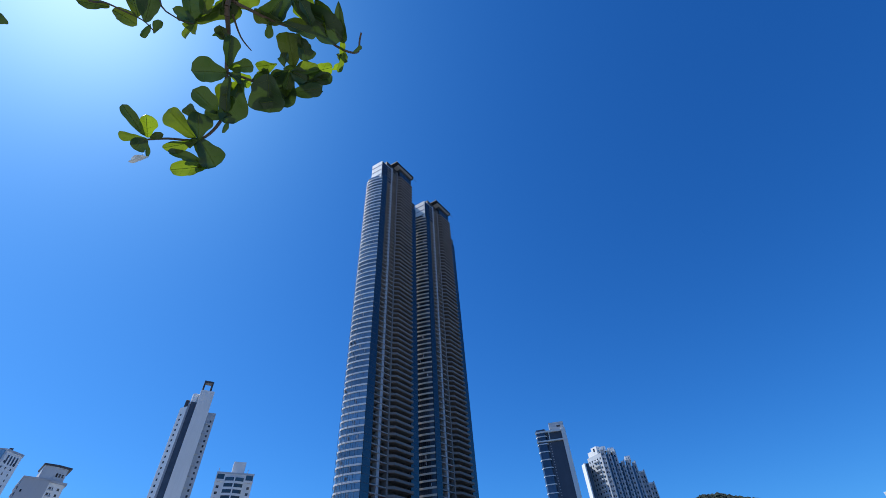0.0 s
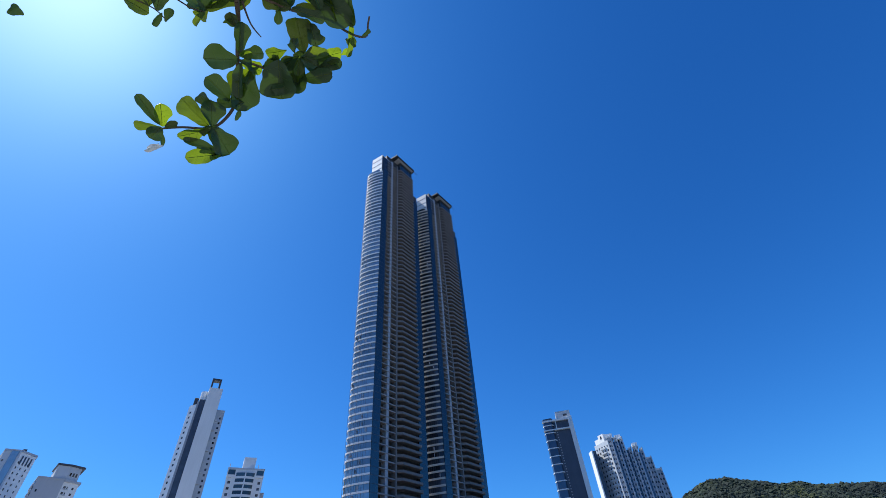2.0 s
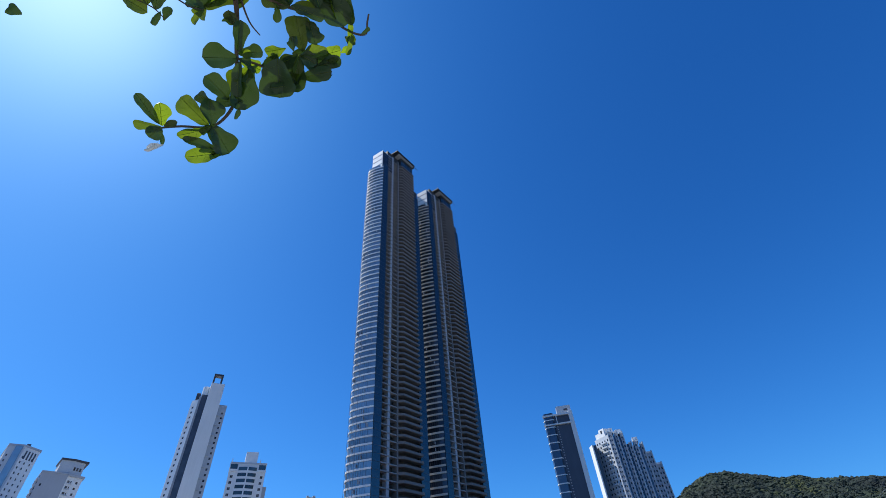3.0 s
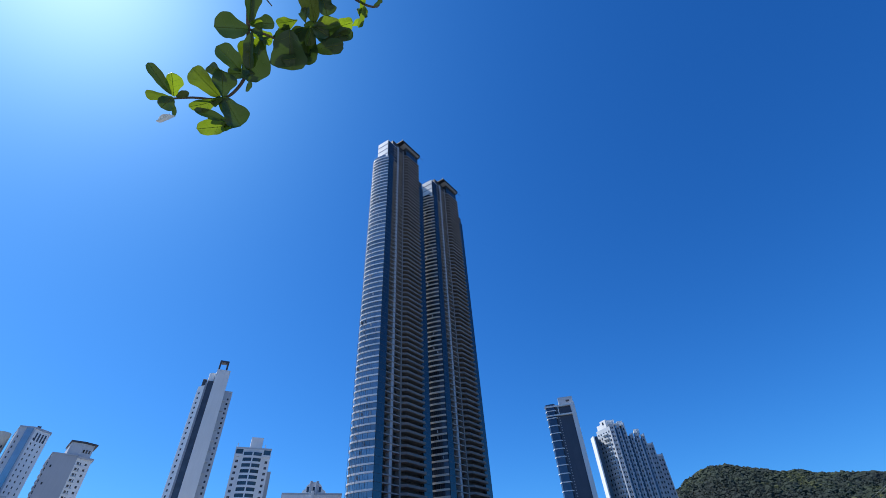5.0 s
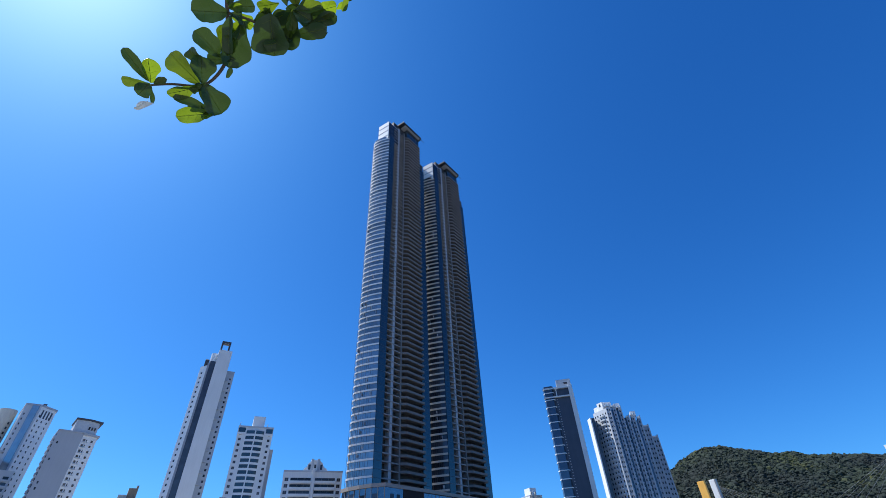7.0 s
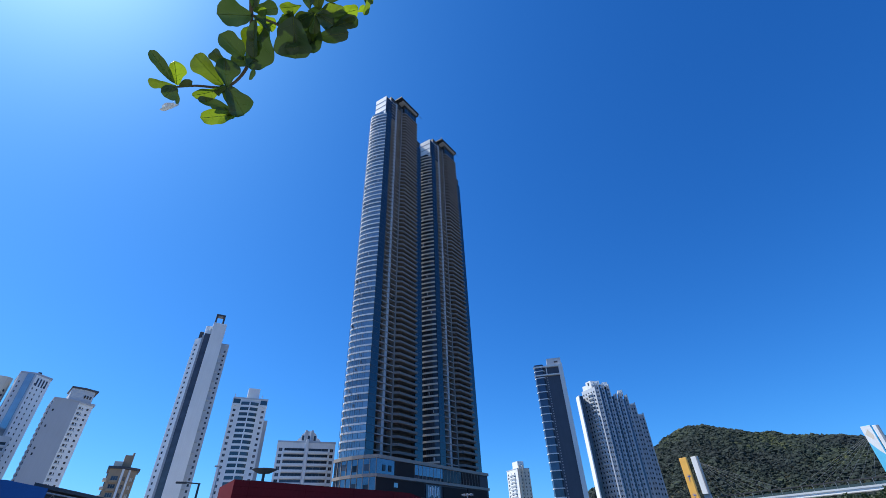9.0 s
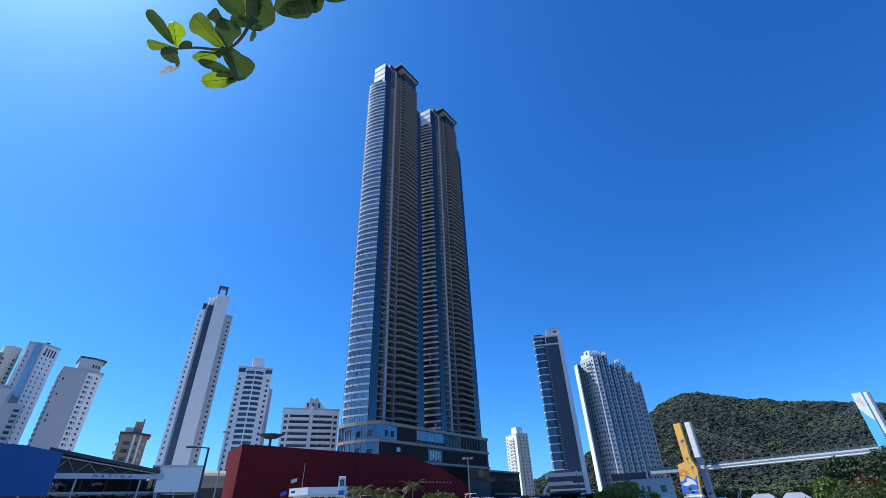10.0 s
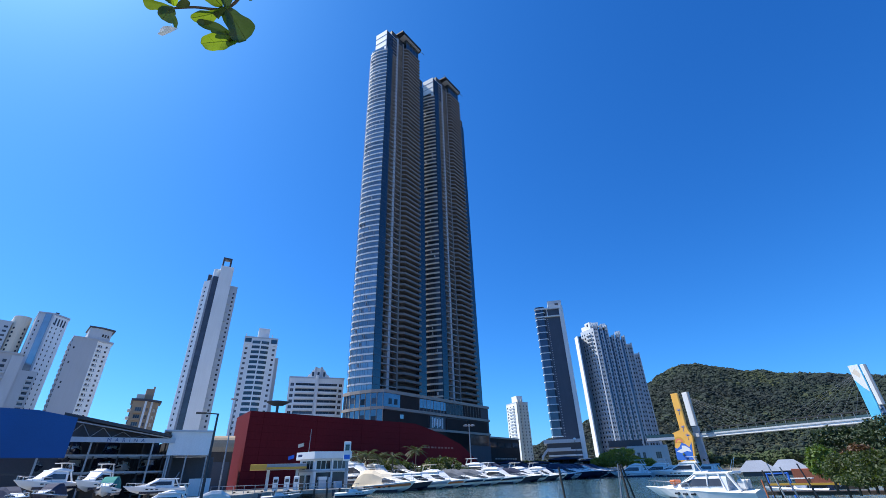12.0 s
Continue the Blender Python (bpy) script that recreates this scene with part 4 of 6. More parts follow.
add_box(bm, 26, 35, 6, 8, 17.2, 17.5, 0.1)
part("roof_unit", bm, STEEL, red)

ann = thing("annex", site(-26.9, 112), "brown annex with a rounded roof beside the red hall", "building")
box("wall", (0, 5.6, 0, 8, 0, 8.6), DARKWOOD, ann)
bm = bmesh.new()
bmesh.ops.create_cone(bm, cap_ends=True, segments=20, radius1=2.4, radius2=2.4, depth=5.6, matrix=pose(2.8, 2.2, 8.4, 0, 90, 0))
part("vault", bm, OCHRE, ann, "rounded ochre roof")
box("shutter", (0.3, 5.3, -0.1, 0.2, 0, 5.5), DARKCLAD, ann)

# ---- quay kiosk and fuel canopy ----
NAVYMARK = surface("navy_mark", (0.02, 0.04, 0.12), 0.6)
k1 = thing("kiosk", site(-16.9, 92), "white two-storey quay kiosk with dark windows", "kiosk")
prism("wall", [(0.6, 2.8), (2.9, 0.0), (8.9, 1.4), (8.9, 6.5), (0.6, 6.5)], 0, 5.0, WHITE, k1)
facade(k1, 3.9, 5.0, [(0.5, 3.6)], [(3.2, 4.75)], WHITE, DARKGLASS, pose(0.3, 2.5, 0, 0, 0, -50.2), frame_mat=WHITE)
facade(k1, 6.6, 5.0, [(0.4, 3.2), (3.6, 6.3)], [(3.2, 4.75)], WHITE, DARKGLASS, pose(2.8, -0.5, 0, 0, 0, 13.2), frame_mat=WHITE)
prism("fascia", [(-0.5, 2.4), (2.7, -1.4), (9.7, 0.2), (9.7, 7), (-0.5, 7)], 5.0, 6.2, WHITE, k1, "broad white roof fascia")
prism("sill_band", [(0.0, 2.5), (2.8, -0.9), (9.3, 0.6), (9.3, 6), (0.0, 6)], 2.85, 3.1, LIGHTGREY, k1)
face = pose(0.3, 2.5, 0, 0, 0, -50.2)
for x0 in (0.5, 2.1):
    box("door", (x0, x0 + 1.1, -0.07, 0.1, 0, 2.3), DARKGLASS, k1, "glazed door", m=face)
    box("door_rail", (x0, x0 + 1.1, -0.1, -0.05, 0.9, 1.05), WHITE, k1, m=face)
front = pose(2.8, -0.5, 0, 0, 0, 13.2)
# Dark sheet on the wall in place of the shade inside the bay.
box("open_bay", (0.5, 6.3, -0.06, 0.2, 0.2, 2.7), DARKGLASS, k1, "dark sheet for the shade in the open ground floor bay", m=front)
for x0 in (0.1, 3.2, 6.2):
    box("column", (x0, x0 + 0.3, -0.35, 0.1, 0, 5.0), WHITE, k1, m=front)
for x0, x1, z1 in ((0.9, 2.2, 1.5), (2.6, 3.0, 1.9), (3.7, 5.2, 1.2)):
    box("counter", (x0, x1, -1.2, -0.4, 0, z1), LIGHTGREY, k1, "pale counter on the quay", 0.05, m=front)
box("counter_top", (0.8, 2.3, -1.3, -0.3, 1.5, 2.0), WHITE, k1, m=front)
box("logo_bar", (0.9, 1.9, -1.0, -0.9, 5.35, 5.75), NAVYMARK, k1, m=pose(0.0, 1.75, 0, 0, 0, -50))
rod("flag_pole", (1.6, 0.2, 6.2), (1.7, 0.2, 10.2), 0.05, STEEL, k1)
for x0, z0, mt in ((-0.4, 6.9, CREAM), (-1.9, 4.9, MURALBLUE)):
    bm = bmesh.new()
    for i in range(5):
        add_box(bm, x0 + i * 0.2, x0 + i * 0.2 + 0.2, -0.3 + 0.08 * math.sin(i * 1.7), -0.26 + 0.08 * math.sin(i * 1.7), z0 + 0.06 * i, z0 + 0.6 + 0.06 * i)
    part("flag", bm, mt, k1)
fc = thing("fuel_canopy", site(-21.8, 90, 0, 0.6), "flat yellow and grey fuel canopy on white columns", "fuel station")
box("roof", (-0.3, 2.4, 0, 5, 3.85, 4.75), YELLOW, fc, "yellow canopy edge", 0.04)
box("roof", (2.4, 9.2, 0, 5, 3.85, 4.75), STEEL, fc, "grey canopy edge", 0.04)
box("yellow_stripe", (2.5, 9.22, -0.03, 0.1, 3.9, 4.25), YELLOW, fc)
for x0 in (2.6, 7.6):
    box("column", (x0, x0 + 0.5, 2, 2.5, 0.5, 3.85), WHITE, fc)
pump = thing("fuel_pump", site(-18.2, 89), "white fuel pump on the quay", "fuel pump", "fuel pumps")
box("body", (0, 0.9, 0, 0.6, 0, 2.2), WHITE, pump, bevel=0.08)
box("screen", (0.15, 0.75, -0.02, 0.1, 1.3, 1.8), DARKGLASS, pump)
copy_thing(pump, site(-17.2, 89))
copy_thing(pump, site(-19.4, 89.5))
sg = thing("sign_pylon", site(-11.75, 88), "tall white sign with green and blue panels", "sign")
box("pole", (0.2, 0.7, 0, 0.3, 0, 4.6), STEEL, sg)
box("panel", (-0.2, 1.05, -0.1, 0.4, 4.4, 7.6), WHITE, sg, bevel=0.05)
box("green_panel", (0.05, 0.8, -0.14, 0, 6.1, 7.1), GREENGLASS, sg)
box("blue_panel", (-0.1, 0.95, -0.14, 0, 4.7, 5.4), MURALBLUE, sg)
pier = thing("quay_pier", site(-14.5, 84), "dark timber quay edge with piles", "pier")
box("deck", (-13, 8, 0, 6, -0.5, 0.05), CONCRETE, pier)
pile = box_mesh("post", (-0.15, 0.15, -0.3, 0, -2.6, 0.2), DARKWOOD)
for k in range(11):
    piece("post", pile, pier, pose(-12.8 + k * 2.05, 0, 0))
rail = thing("railing", site(-19.5, 80), "pale metal quay railing", "railing")
for z in (0.55, 1.05):
    rod("rail", (-10, 0, z), (10, 1.0, z), 0.035, PILASTER, rail)
stake = box_mesh("post", (-0.04, 0.04, -0.04, 0.04, 0, 1.1), PILASTER)
for k in range(14):
    piece("post", stake, rail, pose(-10 + k * 1.53, k * 0.076, 0))


# ---- lamps, piles ----
def street_lamp(m, h, label):
    s = thing("street_lamp", m, label, "street lamp")
    rod("pole", (0, 0, 0), (0, 0, h), 0.13, DARKSTEEL, s, r1=0.08)
    rod("arm", (0.1, 0, h - 0.05), (-1.0, 0, h + 0.02), 0.05, DARKSTEEL, s)
    box("lamp_head", (-1.75, -0.9, -0.16, 0.16, h - 0.06, h + 0.08), DARKSTEEL, s, bevel=0.04)
    return s


street_lamp(site(-26.35, 45), 7.0, "dark slim street lamp with one arm on the quay")
pl = thing("street_lamp", site(-24.75, 104), "thin grey pole with a small lamp beside the red hall", "street lamp")
rod("pole", (0, 0, 0), (0, 0, 17.2), 0.16, STEEL, pl, r1=0.09)
box("lamp_head", (-0.9, 0.2, -0.2, 0.2, 17.0, 17.3), STEEL, pl, bevel=0.05)
mast = thing("light_mast", site(3.4, 165), "tall floodlight mast with a ring of lamps", "light mast")
rod("pole", (0, 0, 0), (0, 0, 17.4), 0.3, STEEL, mast, r1=0.16)
bm = bmesh.new()
for k in range(8):
    a0 = k * math.pi / 4
    tube(bm, (0, 0, 17.2), (1.4 * math.cos(a0), 1.4 * math.sin(a0), 17.0), 0.06, 0.06, 5)
part("ring_arm", bm, STEEL, mast)
head = box_mesh("lamp_head", (-0.35, 0.35, -0.25, 0.25, -0.25, 0.25), PILASTER, 0.05)
for k in range(8):
    piece("lamp_head", head, mast, pose(1.6 * math.cos(k * math.pi / 4), 1.6 * math.sin(k * math.pi / 4), 17.1))
gl = thing("globe_lamp", site(15.9, 200), "thin lamp post with a white globe", "street lamp")
rod("pole", (0, 0, -1.1), (0, 0, 13), 0.11, DARKSTEEL, gl)
bm = bmesh.new()
bmesh.ops.create_icosphere(bm, subdivisions=2, radius=0.55, matrix=pose(0, 0, 13.2))
part("globe", bm, WHITE, gl, "white globe", smooth=True)
for az, lean, h in ((14.0, -0.25, 3.2), (20.9, -0.35, 3.2)):
    p = thing("mooring_pile", site(az, 32, 0, 0), "leaning dark timber mooring pile with ropes", "mooring pile", "mooring piles")
    rod("post", (0.15, 0, -2.5), (lean, 0, h - 0.35), 0.075, DARKWOOD, p, r1=0.06)
    if az > 15:
        rod("post", (0.9, 0.3, -2.5), (lean + 0.1, 0.1, h - 0.3), 0.06, DARKWOOD, p, r1=0.05)
        rod("post", (-0.8, 0.2, -2.5), (lean - 0.1, 0.1, h - 0.3), 0.05, STEEL, p)
    rod("rope", (lean, 0, h - 0.8), (lean - 0.7, 0.5, -0.4), 0.02, PILASTER, p)


# ---- footbridge with two painted pylons ----
def pylon(m, h, colours, label, gap=1.05, back=5.5, w=4.4, twin=0.72, flare=True):
    p = thing("bridge_pylon", m, label, "pylon", "bridge pylons")
    box("leg", (0, w, 0, 1.6, 20, h), colours[0], p, "brightly painted leg", 0.1)
    if not flare:
        box("base", (0, w, -0.05, 1.65, -2, 20), colours[0], p, "brightly painted base", 0.1)
    else:
        prism("base", [(-1.6 * w, -2), (0.75 * w, -2), (1.5 * w, 18.5), (1.1 * w, 22.5), (0.98 * w, 25), (0.02 * w, 25), (0.0, 22.5), (-1.25 * w, 21.0)], -0.05, 1.8, colours[0], p, "brightly painted slanting base", m=XZ)
    box("leg", (w * gap, w * (gap + twin), back, back + 1.6, 24, h - 0.5), colours[1], p, "pale leg", 0.1)
    box("pier", (w * gap - 2.2, w * (gap + twin + 0.15) - 2.2, back + 5.5, back + 7.5, -2, 24), GREYWALL, p, "grey concrete pier", 0.1)
    # Grey strip that paints the shaded right side of the pale leg.
    box("leg_shade", (w * (gap + twin), w * (gap + twin + 0.18), back, back + 1.6, 24, h - 0.6), STEEL, p)
    box("cross_beam", (w * 0.6, w * 2.2, 2.5, 6, 18, 20), LIGHTGREY, p)
    return p


p1 = pylon(site(27.35, 330, -26), 44.5, (ORANGE, WHITE), "orange mural painted bridge pylon with a pale twin leg", 1.82, -1.5)
pts = [(-6.6, 5.5), (3.6, 5.5), (5.0, 15.0), (3.0, 12.4), (1.0, 14.4), (-1.2, 15.2), (-3.2, 12.8), (-4.8, 12.0), (-6.0, 12.8)]
prism("mural_wave", pts, -0.12, 0.0, MURALBLUE, p1, "painted blue wave", m=XZ)
prism("mural_wave", [(-5.4, 10.4), (-2.6, 9.4), (1.0, 10.4), (3.6, 9.8), (3.0, 11.8), (0.6, 13.4), (-1.4, 13.6), (-1.8, 11.8), (-3.6, 11.2)], -0.16, 0.0, WHITE, p1, "painted white foam", m=XZ)
for k in range(3):
    ring = [(-2.4 + (3.4 - k) * math.cos(a0), 15.4 + (3.4 - k) * math.sin(a0)) for a0 in [math.pi * i / 10 for i in range(11)]]
    prism("mural_arc", ring[::-1], -0.10 - 0.03 * k, 0.0, (YELLOW, CORAL, ORANGE)[k], p1, m=XZ)
for x0, z0 in ((2.2, 24), (3.6, 19.0), (2.4, 34)):
    bm = bmesh.new()
    tube(bm, (x0, -0.05, z0 - 2.6), (x0 + 0.3, -0.05, z0), 0.16, 0.12, 5)
    for k in range(6):
        a0 = radians(-20 + k * 44)
        tube(bm, (x0 + 0.3, -0.05, z0), (x0 + 0.3 + 1.5 * math.cos(a0), -0.05, z0 + 1.1 * math.sin(a0) + 0.3), 0.16, 0.03, 5)
    part("mural_palm", bm, MURALBLUE, p1)
p2 = pylon(site(43.45, 288, -14), 42.6, (MURALSKY, WHITE), "turquoise and white painted bridge pylon", 1.19, -1.0, 3.9, 0.36, False)
prism("mural_patch", [(0, 36), (2.2, 32), (3.7, 30), (3.7, 42.5), (0, 42.5)], -0.05, 0.02, WHITE, p2, m=XZ)
prism("mural_patch", [(0.4, 39), (2.4, 36.5), (3.2, 38.2), (2.0, 41)], -0.09, 0.0, CREAM, p2, m=XZ)
D0, D1 = site(28.5, 332).translation, site(44.4, 290).translation
ang = math.degrees(math.atan2(D1.y - D0.y, D1.x - D0.x))
length = (D1 - D0).length
br = thing("footbridge", pose(D0.x, D0.y, 0, 0, 0, ang), "white cable-stayed footbridge deck with glass railings", "bridge")
box("deck", (-2, length + 25, 1.0, 5.0, 18.6, 20.2), WHITE, br, bevel=0.15)
box("deck_side", (0, length, 0.6, 1.0, 20.0, 20.8), LIGHTGREY, br)
box("balustrade", (-2, length + 25, 1.1, 1.2, 20.2, 22.0), GREENGLASS, br, "glass balustrade")
box("roof_edge", (10, length, 1.0, 4.6, 23.4, 23.8), DARKSTEEL, br, "dark canopy edge")
rp = box_mesh("rail_post", (-0.08, 0.08, 1.0, 1.25, 20.2, 23.6), STEEL)
for k in range(25):
    piece("rail_post", rp, br, pose(-2 + k * (length + 26) / 24, 0, 0))
landing = pose(D0.x, D0.y, 0, 0, 0, ang).inverted() @ site(27.4, 330, 0, 0)
box("landing", (-21, 1, 2, 7, 18.4, 20.0), WHITE, br, m=landing, bevel=0.1)
box("landing_rail", (-21, 1, 2.0, 2.1, 20.0, 21.8), GREENGLASS, br, "glass balustrade", m=landing)
box("landing_pier", (-14, -12.5, 3, 5, 0, 18.5), LIGHTGREY, br, m=landing)
for k in range(7):
    rod("stay_cable", (length - 2, 2, 41.5), (length - 12 - k * 6.5, 2, 20.4), 0.045, STEEL, br, sides=5)
    rod("stay_cable", (2, 2, 43), (12 + k * 6.5, 2, 20.4), 0.045, STEEL, br, sides=5)


# ---- foliage ----
def leaf_material(name, color, trans=0.35, rough=0.55, amount=0.35, rand_object=False, patch=0.6):
    m, t, b = nodes_of(name)
    n, l = t.nodes, t.links
    geo = n.new("ShaderNodeNewGeometry")
    ns = n.new("ShaderNodeTexNoise")
    ns.inputs["Scale"].default_value, ns.inputs["Detail"].default_value = patch, 5
    l.new(geo.outputs["Position"], ns.inputs["Vector"])
    add = n.new("ShaderNodeMath")
    add.operation = "ADD"
    l.new(ns.outputs["Fac"], add.inputs[0])
    if rand_object:
        info = n.new("ShaderNodeObjectInfo")
        l.new(info.outputs["Random"], add.inputs[1])
    else:
        l.new(geo.outputs["Random Per Island"], add.inputs[1])
    ramp = n.new("ShaderNodeValToRGB")
    c = color
    ramp.color_ramp.elements[0].position, ramp.color_ramp.elements[1].position = 0.3, 1.4 / 2 + 0.3
    ramp.color_ramp.elements[0].color = (c[0] * (1 - amount), c[1] * (1 - amount), c[2] * (1 - amount), 1)
    ramp.color_ramp.elements[1].color = (c[0] * (1 + 1.3 * amount), c[1] * (1 + amount), c[2], 1)
    l.new(add.outputs[0], ramp.inputs[0])
    l.new(ramp.outputs[0], b.inputs["Base Color"])
    b.inputs["Roughness"].default_value = rough
    if trans:
        tr = n.new("ShaderNodeBsdfTranslucent")
        br_ = n.new("ShaderNodeMix")
        br_.data_type, br_.blend_type = "RGBA", "MULTIPLY"
        br_.inputs[0].default_value = 1.0
        l.new(ramp.outputs[0], br_.inputs[6])
        br_.inputs[7].default_value = (4.2, 3.7, 0.9, 1)
        l.new(br_.outputs[2], tr.inputs["Color"])
        mx = n.new("ShaderNodeMixShader")
        mx.inputs[0].default_value = trans
        if rand_object:
            thick = n.new("ShaderNodeMapRange")
            thick.inputs["To Min"].default_value, thick.inputs["To Max"].default_value = 0.03, 0.62
            power = n.new("ShaderNodeMath")
            power.operation = "POWER"
            power.inputs[1].default_value = 1.4
            l.new(info.outputs["Random"], power.inputs[0])
            l.new(power.outputs[0], thick.inputs["Value"])
            l.new(thick.outputs[0], mx.inputs[0])
            veins = n.new("ShaderNodeBump")
            veins.inputs["Strength"].default_value, veins.inputs["Distance"].default_value = 0.5, 0.01
            vt = n.new("ShaderNodeTexNoise")
            vt.inputs["Scale"].default_value, vt.inputs["Detail"].default_value = 38, 3
            l.new(geo.outputs["Position"], vt.inputs["Vector"])
            l.new(vt.outputs["Fac"], veins.inputs["Height"])
            l.new(veins.outputs[0], b.inputs["Normal"])
            l.new(veins.outputs[0], tr.inputs["Normal"])
        l.new(b.outputs[0], mx.inputs[1])
        l.new(tr.outputs[0], mx.inputs[2])
        l.new(mx.outputs[0], n["Material Output"].inputs["Surface"])
    return m


def forest_material():
    """Mixed canopy: dark crowns, olive crowns, and pale yellow-green stands in drifts."""
    m, t, b = nodes_of("forest_canopy")
    n, l = t.nodes, t.links
    geo = n.new("ShaderNodeNewGeometry")
    drift = n.new("ShaderNodeTexNoise")
    drift.inputs["Scale"].default_value, drift.inputs["Detail"].default_value = 0.011, 4
    l.new(geo.outputs["Position"], drift.inputs["Vector"])
    crown = n.new("ShaderNodeMath")
    crown.operation = "MULTIPLY_ADD"
    crown.inputs[1].default_value = 0.30
    l.new(geo.outputs["Random Per Island"], crown.inputs[0])
    l.new(drift.outputs["Fac"], crown.inputs[2])
    ramp = n.new("ShaderNodeValToRGB")
    # The dark stops lean blue: distance haze mixed into the canopy colour.
    stops = ((0.42, (0.006, 0.014, 0.012)), (0.62, (0.009, 0.021, 0.015)), (0.82, (0.016, 0.031, 0.015)), (0.93, (0.058, 0.070, 0.017)))
    ramp.color_ramp.elements[0].position, ramp.color_ramp.elements[1].position = stops[0][0], stops[3][0]
    for at_, c in stops[1:3]:
        ramp.color_ramp.elements.new(at_)
    for e_, (at_, c) in zip(ramp.color_ramp.elements, stops):
        e_.color = (*c, 1)
    l.new(crown.outputs[0], ramp.inputs[0])
    l.new(ramp.outputs[0], b.inputs["Base Color"])
    b.inputs["Roughness"].default_value = 0.85
    fine = n.new("ShaderNodeTexNoise")
    fine.inputs["Scale"].default_value, fine.inputs["Detail"].default_value = 1.1, 4
    l.new(geo.outputs["Position"], fine.inputs["Vector"])
    bp = n.new("ShaderNodeBump")
    bp.inputs["Strength"].default_value, bp.inputs["Distance"].default_value = 0.9, 0.8
    l.new(fine.outputs["Fac"], bp.inputs["Height"])
    l.new(bp.outputs[0], b.inputs["Normal"])
    return m


FOREST = forest_material()
EDGELEAF = leaf_material("woodland_foliage", (0.022, 0.041, 0.017), 0.0, 0.8, 0.6, patch=0.06)
TREELEAF = leaf_material("tree_foliage", (0.023, 0.041, 0.013), 0.2, 0.6, 0.45)
OLIVELEAF = leaf_material("olive_foliage", (0.165, 0.170, 0.055), 0.25, 0.6, 0.45)
DARKLEAF = leaf_material("dark_foliage", (0.015, 0.031, 0.014), 0.08, 0.6, 0.45)
RUSTLEAF = leaf_material("rust_foliage", (0.060, 0.034, 0.022), 0.1, 0.6, 0.45)
GREENLEAF = leaf_material("bright_foliage", (0.045, 0.088, 0.020), 0.15, 0.6, 0.45)
PALMLEAF = leaf_material("palm_foliage", (0.018, 0.033, 0.014), 0.15, 0.5, 0.5)
# Two tones of one foliage: bright as sunlit, dark as shaded.
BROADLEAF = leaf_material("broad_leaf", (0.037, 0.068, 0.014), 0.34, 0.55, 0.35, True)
SHADELEAF = leaf_material("shaded_leaf", (0.021, 0.050, 0.022), 0.09, 0.5, 0.35)
DRYLEAF = surface("dry_leaf", (0.74, 0.80, 0.84), 0.7, fine=40, coarse=6, amount=0.3)
BARK = surface("grey_brown_bark", (0.12, 0.085, 0.06), 0.85, fine=40, coarse=4, amount=0.35, bump=0.5)
SOIL = surface("forest_floor", (0.05, 0.055, 0.03), 0.95, coarse=0.02, amount=0.4)


def ridge(az):
    return float(np.interp(az, [-4, 6, 11, 14, 18, 22, 25.6, 27, 28.3, 29.5, 31.2, 33.5, 35.7, 39.8, 45.6, 52, 60], [14, 29, 50, 64, 90, 128, 153, 167, 174, 176, 172, 161, 151, 135, 114, 102, 88]))


rng = np.random.default_rng(4)
azs, ds = np.linspace(-2, 58, 121), np.linspace(430, 1250, 42)


def hill_height(az, d):
    s = min(max((d - 440) / 560, 0), 1)
    s = s * s * (3 - 2 * s)
    back = 1 - 0.25 * min(max((d - 1000) / 250, 0), 1)
    rough = noise.noise(Vector((az * 0.35, d * 0.006, 3.3))) * 14 * s + noise.noise(Vector((az * 1.1, d * 0.018, 7.7))) * 6 * s
    return 1.0 + ridge(az) * s * back + rough * (1 - 0.6 * s)


hv = [(d * math.sin(radians(z)), d * math.cos(radians(z)), hill_height(z, d) - 3) for d in ds for z in azs]
hf = [(j * 121 + i, j * 121 + i + 1, (j + 1) * 121 + i + 1, (j + 1) * 121 + i) for j in range(41) for i in range(120)]
tagged(mesh_ob("hillside", hv, hf, SOIL, smooth=True), "forest covered hill behind the bridge", "hill", kind="structure")

ico = bmesh.new()
bmesh.ops.create_icosphere(ico, subdivisions=1, radius=1)
ICO_V = np.array([v.co[:] for v in ico.verts])
ICO_F = np.array([[v.index for v in f.verts] for f in ico.faces])
ico.free()


def clumps(name, centres, radii, material, squash=0.85, jitter=0.42):
    """Many uneven leafy clumps in one mesh."""
    n = len(centres)
    shape = 1 + rng.uniform(-jitter, jitter, (n, len(ICO_V), 1))
    v = ICO_V[None] * shape * np.asarray(radii)[:, None, None]
    v[:, :, 2] *= squash
    v += np.asarray(centres)[:, None, :]
    f = ICO_F[None] + (np.arange(n) * len(ICO_V))[:, None, None]
    me = bpy.data.meshes.new(name)
    me.from_pydata(v.reshape(-1, 3).tolist(), [], f.reshape(-1, 3).tolist())
    me.materials.append(material)
    return new(name, me)


